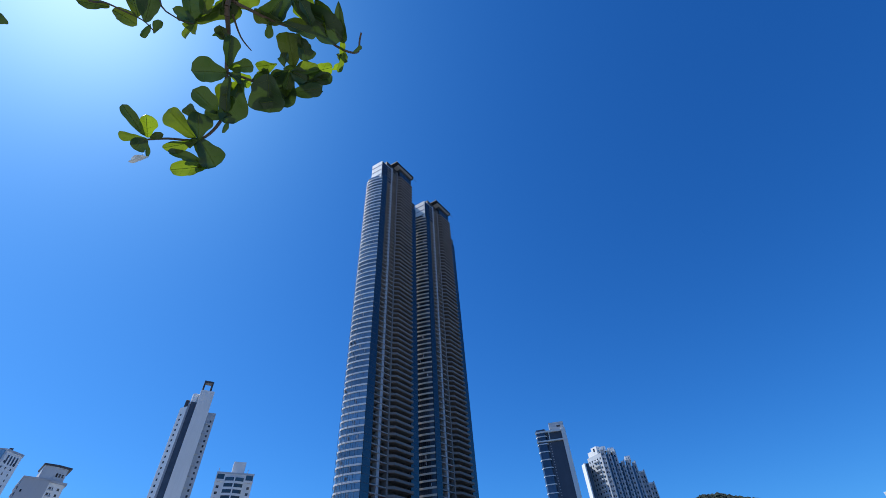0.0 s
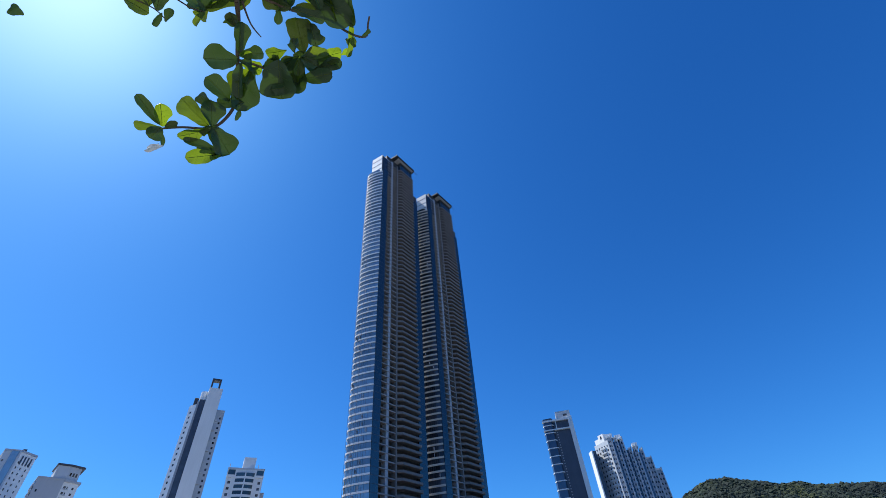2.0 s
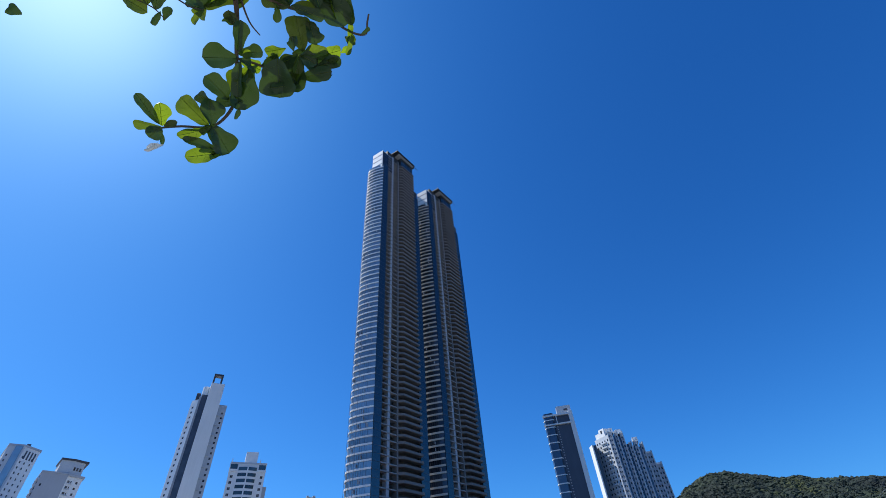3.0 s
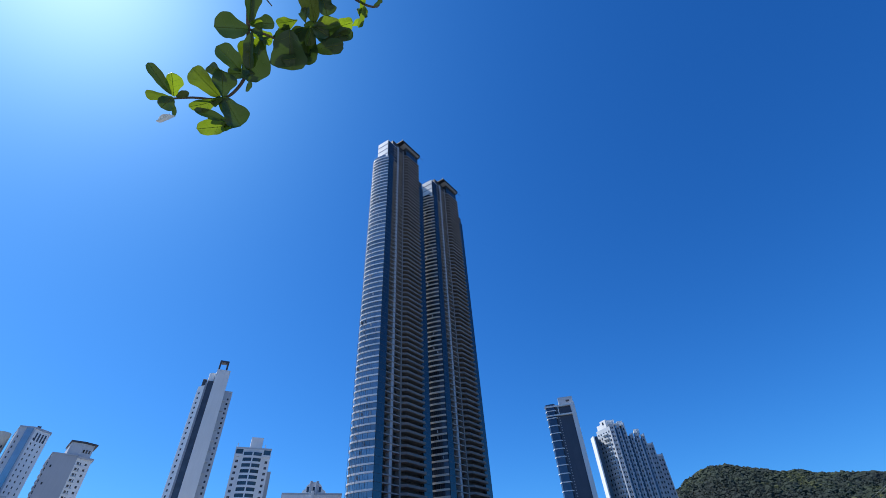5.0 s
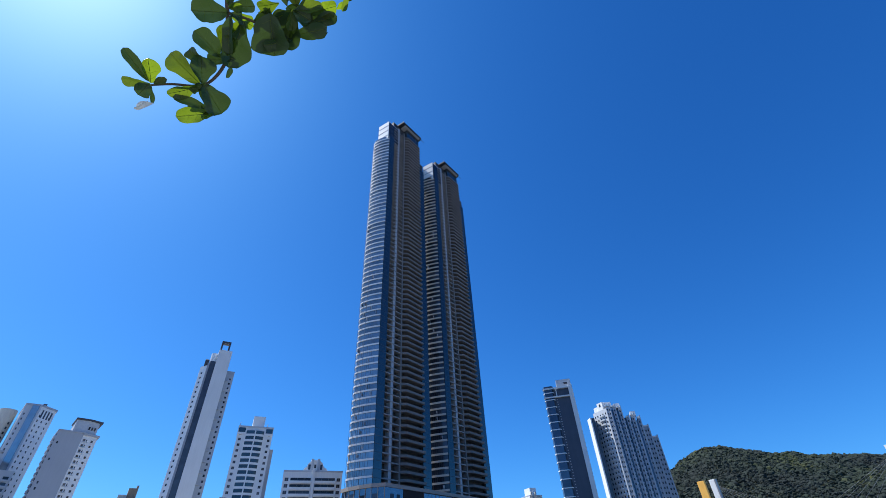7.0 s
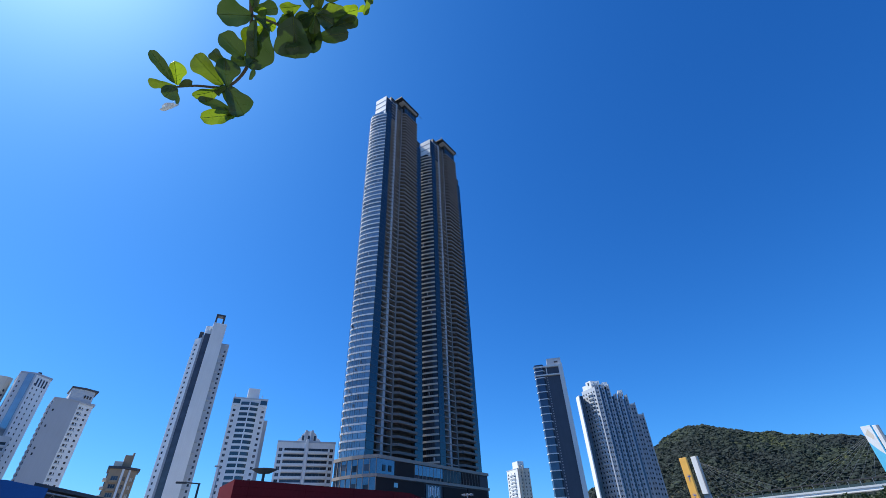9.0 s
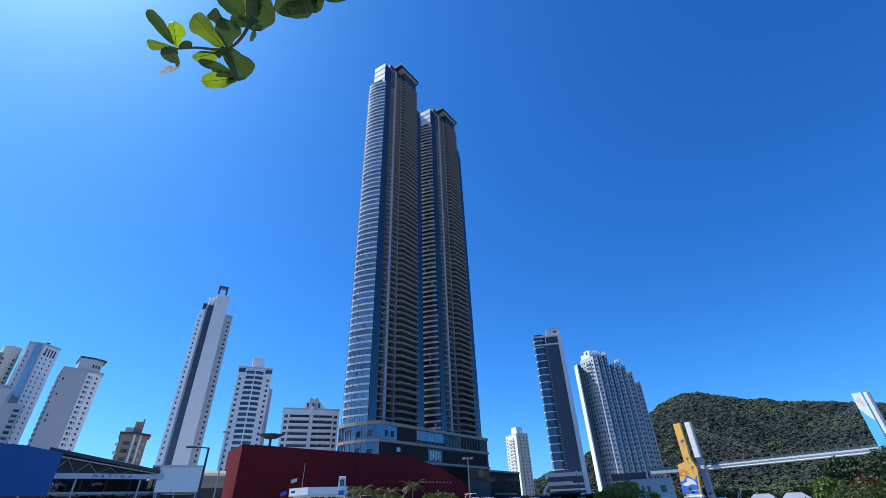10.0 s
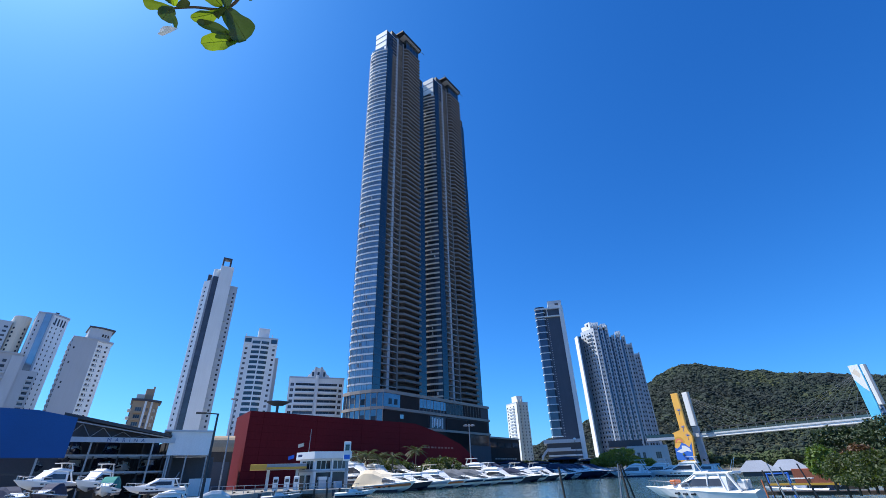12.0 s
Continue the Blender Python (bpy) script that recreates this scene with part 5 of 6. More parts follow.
cs, rs = [], []
while len(cs) < 88000:
    z, d = rng.uniform(5, 52), 440 + 640 * math.sqrt(rng.uniform(0, 1))
    if z < 24 and rng.uniform() < 0.5:
        continue
    r = rng.uniform(0.6, 1.6) * (2.2 if rng.uniform() < 0.10 else 1.0) * (0.6 + d / 1600)
    cs.append((d * math.sin(radians(z)), d * math.cos(radians(z)), hill_height(z, d) + r * 0.1))
    rs.append(r)
tagged(clumps("forest", cs, rs, FOREST, 0.75, 0.55), "dense dark green forest canopy on the hill", "forest", kind="stuff")
cs, rs = [], []
for k in range(16000):
    z, d = rng.uniform(7, 50), rng.uniform(330, 450)
    if z < 25 and d < 380:
        d += 70
    r = rng.uniform(0.45, 1.2)
    tall = 7 + 5 * noise.noise(Vector((z * 0.9, d * 0.05, 1.7)))
    cs.append((d * math.sin(radians(z)), d * math.cos(radians(z)), 1 + rng.uniform(0.5, 1.0) * tall))
    rs.append(r)
tagged(clumps("woodland_edge", cs, rs, EDGELEAF, 0.8, 0.55), "green trees along the foot of the hill", "woodland", kind="stuff")


def crown_mesh(name, n, rx, ry, rz, leaf, material, seed, holes=0.16):
    """A crown of many small leaf blades on an uneven outline."""
    g = np.random.default_rng(seed)
    lobes = g.normal(0, 1, (9, 3))
    lobes /= np.linalg.norm(lobes, axis=1)[:, None]
    verts, faces = [], []
    k = 0
    while k < n:
        d = g.normal(0, 1, 3)
        d /= np.linalg.norm(d)
        reach = 0.5 + 0.5 * max(0.0, float((lobes @ d).max()) - 0.3) / 0.7 + 0.16 * noise.noise(Vector(d * 5.0) + Vector((0, seed, 0)))
        if noise.noise(Vector(d * 2.6) + Vector((seed, 0, 0))) < -holes:
            continue
        r = reach * (0.55 + 0.45 * g.uniform() ** 0.4)
        c = Vector((d[0] * rx * r, d[1] * ry * r, d[2] * rz * r))
        a = Vector(g.normal(0, 1, 3)).normalized()
        b = a.cross(Vector(g.normal(0, 1, 3))).normalized()
        s = leaf * g.uniform(0.6, 1.4)
        i = len(verts)
        verts += [c - a * s, c + b * s * 0.45 + a * s * 0.1, c + a * s, c - b * s * 0.45 + a * s * 0.1]
        faces.append((i, i + 1, i + 2, i + 3))
        k += 1
    me = bpy.data.meshes.new(name)
    me.from_pydata([tuple(v) for v in verts], [], faces)
    me.materials.append(material)
    return me


def tree(m, h, spread_m, n, leaf, material, seed, label):
    t = thing("tree", m, label, "tree")
    g = random.Random(seed)
    bm = bmesh.new()
    tube(bm, (0, 0, -0.2), (0.1, 0, h * 0.45), 0.05 * h * 0.6, 0.03 * h * 0.6)
    part("trunk", bm, BARK, t)
    for k in range(5):
        a0 = k * 1.26 + g.uniform(-0.3, 0.3)
        rod("limb", (0.1, 0, h * (0.3 + 0.04 * k)), (spread_m * 0.55 * math.cos(a0), spread_m * 0.55 * math.sin(a0), h * g.uniform(0.6, 0.8)), 0.016 * h, BARK, t, r1=0.006 * h, sides=6)
    piece("crown", crown_mesh("crown", n, spread_m, spread_m, h * 0.42, leaf, material, seed), t, pose(0, 0, h * 0.6))
    return t


tree(site(44.6, 46), 4.4, 3.4, 9000, 0.12, DARKLEAF, 3, "dense dark green tree on the near bank")
tree(site(40.6, 47), 3.9, 2.7, 6000, 0.13, DARKLEAF, 4, "dark green tree leaning over the bank")
tree(site(38.9, 41), 2.7, 1.3, 3600, 0.10, GREENLEAF, 5, "bright green bushy tree on the near bank")
tree(site(41.6, 38), 2.5, 1.1, 2400, 0.10, RUSTLEAF, 6, "reddish brown leafed shrub on the near bank")
tree(site(48.0, 38), 4.1, 3.0, 7000, 0.12, DARKLEAF, 8, "dark leafy tree at the edge of the bank")
tree(site(41.0, 38), 1.7, 2.4, 2600, 0.13, TREELEAF, 9, "low dark shrub on the near bank")
tree(site(44.5, 34), 1.5, 2.6, 2600, 0.13, TREELEAF, 10, "low dark shrub on the near bank")
tree(site(20.4, 244), 11.0, 10.0, 5000, 0.5, OLIVELEAF, 11, "broad green tree on the far quay")
tree(site(22.6, 250), 6.5, 7.0, 2600, 0.5, OLIVELEAF, 12, "broad green tree on the far quay")
tree(site(18.2, 250), 7.5, 6.0, 2200, 0.5, OLIVELEAF, 13, "green tree on the far quay")
for i, (az, d, h) in enumerate(((-8.0, 122, 6.4), (-6.7, 124, 7.2), (-5.4, 126, 6.8), (-4.4, 128, 6.0), (-0.6, 132, 7.4), (0.6, 134, 7.0), (-1.8, 130, 5.5), (2.4, 140, 4.6))):
    tree(site(az, d), h * 0.85, h * 0.6, 1500, 0.3, TREELEAF, 20 + i, "green shrub in front of the red hall")
for i, az in enumerate((9.4, 10.6, 11.9, 13.2, 14.6, 16.0)):
    tree(site(az, 262), 7.5, 6.5, 900, 0.6, DARKLEAF, 40 + i, "dark green tree behind the moored boats")


def palm(m, h, seed, label):
    p = thing("palm_tree", m, label, "palm tree", "palms by the red hall")
    g = random.Random(seed)
    bm = bmesh.new()
    for k in range(5):
        tube(bm, (0.08 * k, 0, h * k / 5), (0.08 * (k + 1), 0, h * (k + 1) / 5), 0.2 - 0.015 * k, 0.19 - 0.015 * k)
    part("trunk", bm, BARK, p)
    for k in range(24):
        a0, up = k * 2.4 + g.uniform(-0.4, 0.4), g.uniform(-0.3, 1.5)
        size = g.uniform(0.75, 1.15)
        verts, faces = [], []
        spine = []
        for i in range(8):
            s = i / 7
            spine.append(Vector((3.3 * s * math.cos(a0), 3.3 * s * math.sin(a0), up * 2.0 * s - (2.0 + 0.6 * math.sin(k * 1.7)) * s * s)) * size)
        side = Vector((-math.sin(a0), math.cos(a0), 0))
        for i in range(7):
            for sg_ in (-1, 1):
                for q in range(3):
                    c = spine[i].lerp(spine[i + 1], q / 3)
                    w = 0.75 * math.sin(math.pi * (i + 0.8) / 8.2)
                    tip = c + side * sg_ * w + Vector((0, 0, -0.35 * w)) + (spine[i + 1] - spine[i]) * 0.8
                    i0 = len(verts)
                    verts += [tuple(c), tuple(c + (spine[i + 1] - spine[i]) * 0.2), tuple(tip)]
                    faces.append((i0, i0 + 1, i0 + 2))
        mesh_ob("frond", verts, faces, PALMLEAF, p, m=pose(0.4, 0, h))
    return p


palm(site(-3.4, 122), 7.4, 1, "tall palm tree before the red hall")
palm(site(-10.5, 113), 6.0, 2, "young palm tree by the quay kiosk")
palm(site(-9.3, 116), 6.4, 3, "young palm tree by the quay kiosk")
palm(site(-8.0, 118), 6.2, 4, "young palm tree before the red hall")
palm(site(-6.2, 119), 6.0, 5, "young palm tree before the red hall")


# ---- boats ----
GELCOAT = surface("white_gelcoat", (0.80, 0.80, 0.79), 0.25, fine=3, coarse=0.5, amount=0.06, bump=0.02)
NAVY = surface("navy_gelcoat", (0.015, 0.022, 0.05), 0.25, fine=3, coarse=0.5, amount=0.1, bump=0.02)
ORANGEHULL = surface("orange_gelcoat", (0.60, 0.16, 0.05), 0.3, fine=3, coarse=0.5, amount=0.1, bump=0.02)
GREYHULL = surface("grey_gelcoat", (0.28, 0.30, 0.33), 0.3, fine=3, coarse=0.5, amount=0.1, bump=0.02)
CANVASCREAM = surface("cream_canvas", (0.74, 0.64, 0.49), 0.85, fine=12, coarse=0.8, amount=0.15, bump=0.3)
CANVASGREY = surface("grey_canvas", (0.14, 0.15, 0.17), 0.85, fine=12, coarse=0.8, amount=0.2, bump=0.3)
CANVASNAVY = surface("navy_canvas", (0.02, 0.03, 0.07), 0.85, fine=12, coarse=0.8, amount=0.25, bump=0.3)
CANVASTEAL = surface("teal_canvas", (0.01, 0.20, 0.18), 0.85, fine=12, coarse=0.8, amount=0.15, bump=0.3)
CANVASWHITE = surface("white_canvas", (0.68, 0.68, 0.66), 0.85, fine=12, coarse=0.8, amount=0.12, bump=0.3)
RAILSTEEL = surface("polished_steel", (0.6, 0.6, 0.62), 0.2, 0.9, amount=0.05, bump=0.0)


def loft(rings, cap=True):
    bm = bmesh.new()
    prev = None
    rows = [[bm.verts.new(p) for p in r] for r in rings]
    for a, b in zip(rows, rows[1:]):
        for i in range(len(a) - 1):
            try:
                bm.faces.new((a[i], a[i + 1], b[i + 1], b[i]))
            except ValueError:
                pass
    if cap:
        for r in (rows[0], rows[-1]):
            try:
                bm.faces.new(r)
            except ValueError:
                pass
    bmesh.ops.remove_doubles(bm, verts=bm.verts, dist=0.002)
    return bm


def hull_section(s, L, B):
    """Half-beam and heights at s from stern (0) to bow (1)."""
    w = B / 2 * (1 - max(0.0, (s - 0.35) / 0.65) ** 2.3)
    top = 0.075 * L + 0.05 * L * s ** 1.6
    return max(w, 0.03), top


def motor_boat(m, L, hull_mat, label, style, canvas=None, stripe=None, group="moored motor boats"):
    b = thing("motor_boat", m, label, "boat", group)
    B = 0.30 * L
    z0 = m.translation.z
    if z0 > 0.5:
        bm = bmesh.new()
        for x in (0.2 * L, 0.6 * L):
            add_box(bm, x, x + 0.2, -0.3 * B, 0.3 * B, 1.1 - z0, 0.03 * L)
        part("cradle", bm, DARKWOOD, b, "timber cradle")
    ss = [0, 0.12, 0.25, 0.4, 0.55, 0.7, 0.82, 0.91, 0.97, 1.0]
    rings = []
    for s in ss:
        w, top = hull_section(s, L, B)
        x = s * L + (0.04 * L if s > 0.9 else 0) * (s - 0.9) / 0.1
        rake = (max(0, s - 0.55) / 0.45) ** 1.5
        xl, cz = x - 0.09 * L * rake, 0.02 * L + 0.045 * L * rake
        rings.append([(x, -w, top), (xl, -w * (0.88 - 0.1 * rake), cz), (xl - 0.03 * L * rake, 0, -0.04 * L + 0.085 * L * s ** 4), (xl, w * (0.88 - 0.1 * rake), cz), (x, w, top)])
    part("hull", loft(rings), hull_mat, b, smooth=False)
    if stripe:
        rows_ = []
        for s in ss[:-1]:
            w, top = hull_section(s, L, B)
            x = s * L
            rows_.append([(x, -w * 0.96 - 0.03, top * 0.62), (x, -w * 0.99 - 0.03, top * 0.85)])
        part("hull_stripe", loft(rows_, False), stripe, b)
    for sy in (-1, 1):
        rows_ = []
        for s in ss[:7]:
            w, top = hull_section(s, L, B)
            x = s * L - 0.06 * L * max(0, s - 0.6) / 0.4
            rows_.append([(x, sy * (w * 0.85 + 0.03), -0.003 * L), (x, sy * (w * 0.89 + 0.035), 0.032 * L)])
        part("boot_stripe", loft(rows_, False), NAVY, b, "dark waterline stripe")
    deck = []
    for s in ss:
        w, top = hull_section(s, L, B)
        x = s * L + (0.04 * L if s > 0.9 else 0) * (s - 0.9) / 0.1
        deck.append([(x, -w * 1.01, top), (x, -w * 0.93, top + 0.05), (x, 0, top + 0.02 * L * (1 - s) + 0.05), (x, w * 0.93, top + 0.05), (x, w * 1.01, top)])
    part("deck", loft(deck), GELCOAT, b)
    top = 0.088 * L

    def cabin(name, stations, material, label_="", under=None):
        r = []
        for x, w, z0, z1 in stations:
            r.append([(x, -w, z0), (x, -w * 0.9, z1 * 0.75 + z0 * 0.25), (x, -w * 0.72, z1), (x, w * 0.72, z1), (x, w * 0.9, z1 * 0.75 + z0 * 0.25), (x, w, z0)])
        return part(name, loft(r), material, under or b, label_)

    if style in ("cruiser", "fly"):
        h1 = 0.24 * L if style == "fly" else 0.225 * L
        cab = cabin("cabin", [(0.22 * L, 0.36 * B, top, h1), (0.3 * L, 0.37 * B, top, h1 + 0.01), (0.5 * L, 0.36 * B, top, h1), (0.66 * L, 0.3 * B, top, top + 0.06 * L), (0.88 * L, 0.1 * B, top, top + 0.035 * L)], GELCOAT)
        cabin("windscreen", [(0.27 * L, 0.372 * B, top + 0.04 * L, h1 - 0.016 * L), (0.5 * L, 0.365 * B, top + 0.04 * L, h1 - 0.014 * L), (0.64 * L, 0.31 * B, top + 0.035 * L, top + 0.062 * L)], DARKGLASS, "dark tinted windscreen", cab)
        bm = bmesh.new()
        add_box(bm, 0.14 * L, 0.5 * L, -0.33 * B, 0.33 * B, h1 - 0.004 * L, h1 + 0.018 * L, 0.008 * L)
        part("hardtop", bm, GELCOAT, b)
        bm = bmesh.new()
        for sy in (-1, 1):
            tube(bm, (0.12 * L, sy * 0.36 * B, top), (0.2 * L, sy * 0.33 * B, h1), 0.012 * L, 0.012 * L, 6)
        part("arch", bm, GELCOAT, b)
        rod("antenna", (0.2 * L, 0.1 * B, h1), (0.14 * L, 0.1 * B, h1 + 0.12 * L), 0.02, RAILSTEEL, b)
        if style == "fly":
            cabin("flybridge", [(0.16 * L, 0.3 * B, h1, h1 + 0.03 * L), (0.36 * L, 0.3 * B, h1, h1 + 0.05 * L), (0.46 * L, 0.24 * B, h1, h1 + 0.02 * L)], GELCOAT)
            bm = bmesh.new()
            for sy in (-1, 1):
                tube(bm, (0.15 * L, sy * 0.3 * B, h1), (0.2 * L, sy * 0.28 * B, h1 + 0.11 * L), 0.01 * L, 0.008 * L, 6)
            add_box(bm, 0.15 * L, 0.34 * L, -0.29 * B, 0.29 * B, h1 + 0.11 * L, h1 + 0.12 * L, 0.004 * L)
            part("bimini_top", bm, canvas or CANVASWHITE, b)
    if style == "covered":
        cabin("canvas_cover", [(0.0, 0.46 * B, top * 0.9, top * 1.25), (0.08 * L, 0.48 * B, top * 0.9, 0.21 * L), (0.2 * L, 0.46 * B, top * 0.95, 0.275 * L), (0.36 * L, 0.43 * B, top, 0.27 * L), (0.5 * L, 0.38 * B, top, 0.215 * L), (0.57 * L, 0.36 * B, top, 0.17 * L)], canvas, "draped canvas cover")
        cab = cabin("coachroof", [(0.5 * L, 0.36 * B, top, 0.19 * L), (0.62 * L, 0.33 * B, top, 0.165 * L), (0.76 * L, 0.24 * B, top * 1.1, 0.14 * L), (0.9 * L, 0.1 * B, top * 1.2, 0.13 * L)], GELCOAT, "white coachroof")
        cabin("windscreen", [(0.54 * L, 0.375 * B, top + 0.03 * L, 0.178 * L), (0.64 * L, 0.34 * B, top + 0.03 * L, 0.155 * L), (0.74 * L, 0.265 * B, top + 0.035 * L, 0.138 * L)], DARKGLASS, "dark side window", cab)
    if style == "open":
        cabin("console", [(0.34 * L, 0.16 * B, top, 0.17 * L), (0.5 * L, 0.15 * B, top, 0.16 * L), (0.56 * L, 0.12 * B, top, 0.12 * L)], GELCOAT)
        bm = bmesh.new()
        for sx in (0.28, 0.52):
            for sy in (-1, 1):
                tube(bm, (sx * L, sy * 0.3 * B, top), (sx * L, sy * 0.28 * B, 0.26 * L), 0.02, 0.02, 6)
        part("top_frame", bm, RAILSTEEL, b)
        bm = bmesh.new()
        add_box(bm, 0.2 * L, 0.58 * L, -0.34 * B, 0.34 * B, 0.26 * L, 0.275 * L, 0.01)
        part("bimini_top", bm, canvas or CANVASWHITE, b)
        bm = bmesh.new()
        add_box(bm, -0.06 * L, 0.02 * L, -0.09 * B, 0.09 * B, 0.02 * L, 0.16 * L, 0.03)
        part("outboard", bm, NAVY, b)
    for sy in (-1, 1):
        for s in (0.5, 0.58, 0.66):
            w, tp = hull_section(s, L, B)
            bm = bmesh.new()
            add_box(bm, s * L, s * L + 0.045 * L, sy * w * 0.955 - 0.06, sy * w * 0.955 + 0.06, tp * 0.6, tp * 0.76, 0.02)
            part("porthole", bm, DARKGLASS, b)
    bm = bmesh.new()
    for sy in (-1, 1):
        prev = None
        for s in (0.55, 0.7, 0.82, 0.93, 1.0):
            w, tp = hull_section(s, L, B)
            q = Vector((s * L, sy * w * 0.92, tp + 0.055 * L))
            tube(bm, (q.x, q.y, tp), q, 0.018, 0.018, 5)
            if prev:
                tube(bm, prev, q, 0.022, 0.022, 5)
            prev = q
    part("bow_rail", bm, RAILSTEEL, b)
    return b


HEAD = -38.0                      # bows point out over the water


def berth(s, off=0.0, z=0.0, turn=0.0):
    """A berth s metres along the far quay."""
    return pose(-17.5 + 0.575 * s + 0.82 * off, 101.5 + 0.818 * s - 0.575 * off, z, 0, 0, HEAD + turn)


protos = [
    motor_boat(berth(0), 15.0, GELCOAT, "white motor boat under a cream canvas cover, orange stripe", "covered", CANVASCREAM, ORANGEHULL),
    motor_boat(berth(7.5), 13.5, NAVY, "dark hulled motor cruiser with a white deck", "cruiser", None, None),
    motor_boat(berth(13.5), 14.0, GELCOAT, "white motor cruiser with a hardtop", "cruiser", None, GREYHULL),
    motor_boat(berth(20), 14.0, GELCOAT, "white cruiser with a rust stripe", "fly", CANVASCREAM, ORANGEHULL),
    motor_boat(berth(28), 14.5, GELCOAT, "white motor boat under a dark grey canvas", "covered", CANVASGREY, NAVY),
    motor_boat(berth(60), 15.0, NAVY, "dark motor boat under a dark navy canvas", "covered", CANVASNAVY, None),
    motor_boat(berth(48), 15.5, GELCOAT, "white motor yacht with an open flybridge", "fly", CANVASWHITE, NAVY),
]
for s, k in ((36, 4), (42, 1), (54, 2), (67, 6), (74, 1), (81, 6), (88, 5), (95, 2), (102, 6), (109, 5), (116, 5), (123, 6), (130, 4), (137, 2), (144, 5)):
    copy_thing(protos[k], berth(s, rng.uniform(-2.2, 1.6), 0, rng.uniform(-8, 8)))
for s, k in ((6, 6), (14, 3), (22, 4), (31, 2), (40, 5), (50, 4), (60, 6), (72, 5), (84, 4), (96, 5), (108, 5), (120, 4), (132, 5)):
    copy_thing(protos[k], berth(s, -13, 1.7, rng.uniform(-10, 10)))
for az, d, k, turn in ((23.6, 190, 6, 160), (24.8, 205, 2, 150), (26.0, 200, 6, 165), (27.4, 185, 2, 160), (29.0, 170, 6, 170), (30.5, 190, 2, 150), (25.4, 235, 5, 150)):
    copy_thing(protos[k], site(az, d, turn, 0.0))

for s in (100, 108, 116, 124, 132, 141):
    copy_thing(protos[5], berth(s, rng.uniform(-4.0, -2.0), 0, rng.uniform(-10, 10)) @ Matrix.Scale(1.3, 4))

# dark shelters behind the far berths
for az, d, w_, h_ in ((6.6, 246, 13, 7.4), (9.6, 250, 14, 6.8), (12.6, 252, 15, 8.2), (16.2, 256, 14, 7.2)):
    sh = thing("boat_shelter", site(az, d), "long dark boat shelter behind the berths", "shelter", "dark shelters")
    prism("roof", [(-0.5, h_ - 1.0), (w_ * 0.5, h_), (w_ + 0.5, h_ - 0.9), (w_ + 0.5, h_ - 1.2), (-0.5, h_ - 1.3)], 0, 9, CANVASNAVY, sh, "dark navy canvas roof", m=XZ)
    box("back_wall", (0, w_, 8, 8.4, 0, h_ - 1.2), DARKCLAD, sh)
    for k in range(4):
        box("post", (k * w_ / 3 - 0.1, k * w_ / 3 + 0.1, 0.2, 0.4, 0, h_ - 0.9), DARKSTEEL, sh)

# boats ashore and afloat by the hangar
motor_boat(site(-37.6, 63, -128, 2.6), 6.4, GELCOAT, "white cabin cruiser on a tall cradle before the hangar", "fly", CANVASWHITE, None, "boats by the hangar")
motor_boat(site(-34.7, 66, -112, 2.4), 6.9, GELCOAT, "white flybridge boat facing out of the hangar", "fly", CANVASWHITE, None, "boats by the hangar")
motor_boat(site(-28.2, 64, -156, 1.85), 5.9, GELCOAT, "white cruiser on a cradle before the hangar", "cruiser", None, None, "boats by the hangar")
motor_boat(site(-34.3, 54, -98, 2.0), 5.2, GELCOAT, "small boat under a teal canvas cover", "covered", CANVASTEAL, NAVY, "boats by the hangar")
motor_boat(site(-38.2, 53, -110, 1.75), 4.6, NAVY, "small dark boat under a navy cover", "covered", CANVASNAVY, None, "boats by the hangar")
motor_boat(site(-42.2, 52, -70, 1.6), 4.6, NAVY, "small dark boat under a navy cover", "covered", CANVASNAVY, None, "boats by the hangar")
motor_boat(site(-26.6, 56, 185, 0.1), 7.2, GELCOAT, "small white boat with a white canopy", "fly", CANVASWHITE, None, "boats by the hangar")
motor_boat(site(-23.2, 60, 182, 0.1), 6.6, GELCOAT, "small white boat with a white cover", "covered", CANVASWHITE, None, "boats by the hangar")
motor_boat(site(-20.5, 78, 10, 0.1), 6.0, GREYHULL, "grey work boat at the pier", "open", CANVASGREY, None, "boats at the pier")
motor_boat(site(-12.6, 80, 5, 0.1), 6.5, GELCOAT, "small white boat at the pier", "open", CANVASGREY, None, "boats at the pier")
# Dark-coloured boats chosen to give the racks their indoor shade.
for k, (x, z) in enumerate(((-1.6, 3.3), (1.6, 3.3), (4.6, 3.3), (7.4, 3.3), (10.4, 3.3), (0.6, 5.3), (5.6, 5.3), (6.4, 0.6), (9.6, 0.6))):
    copy_thing(protos[(5, 1, 5, 4, 1, 5, 5, 1, 4)[k]], HALL @ pose(x, 11.4, z, 0, 0, -90 + 4 * (k % 3 - 1)) @ Matrix.Scale(0.5, 4))

# the white sport cruiser near the right bank
cr = motor_boat(site(33.0, 46.0, 163, 0.0), 9.0, GELCOAT, "white sport cruiser with dark windows and orange towel", "cruiser", None, MURALBLUE, "near boats")
bm = bmesh.new()
add_box(bm, 0, 0.5, -0.6, 0.6, 0, 0.35, 0.06)
part("towel", bm, ORANGEHULL, cr, "orange cover on the foredeck", m=pose(6.2, 0.2, 1.3))

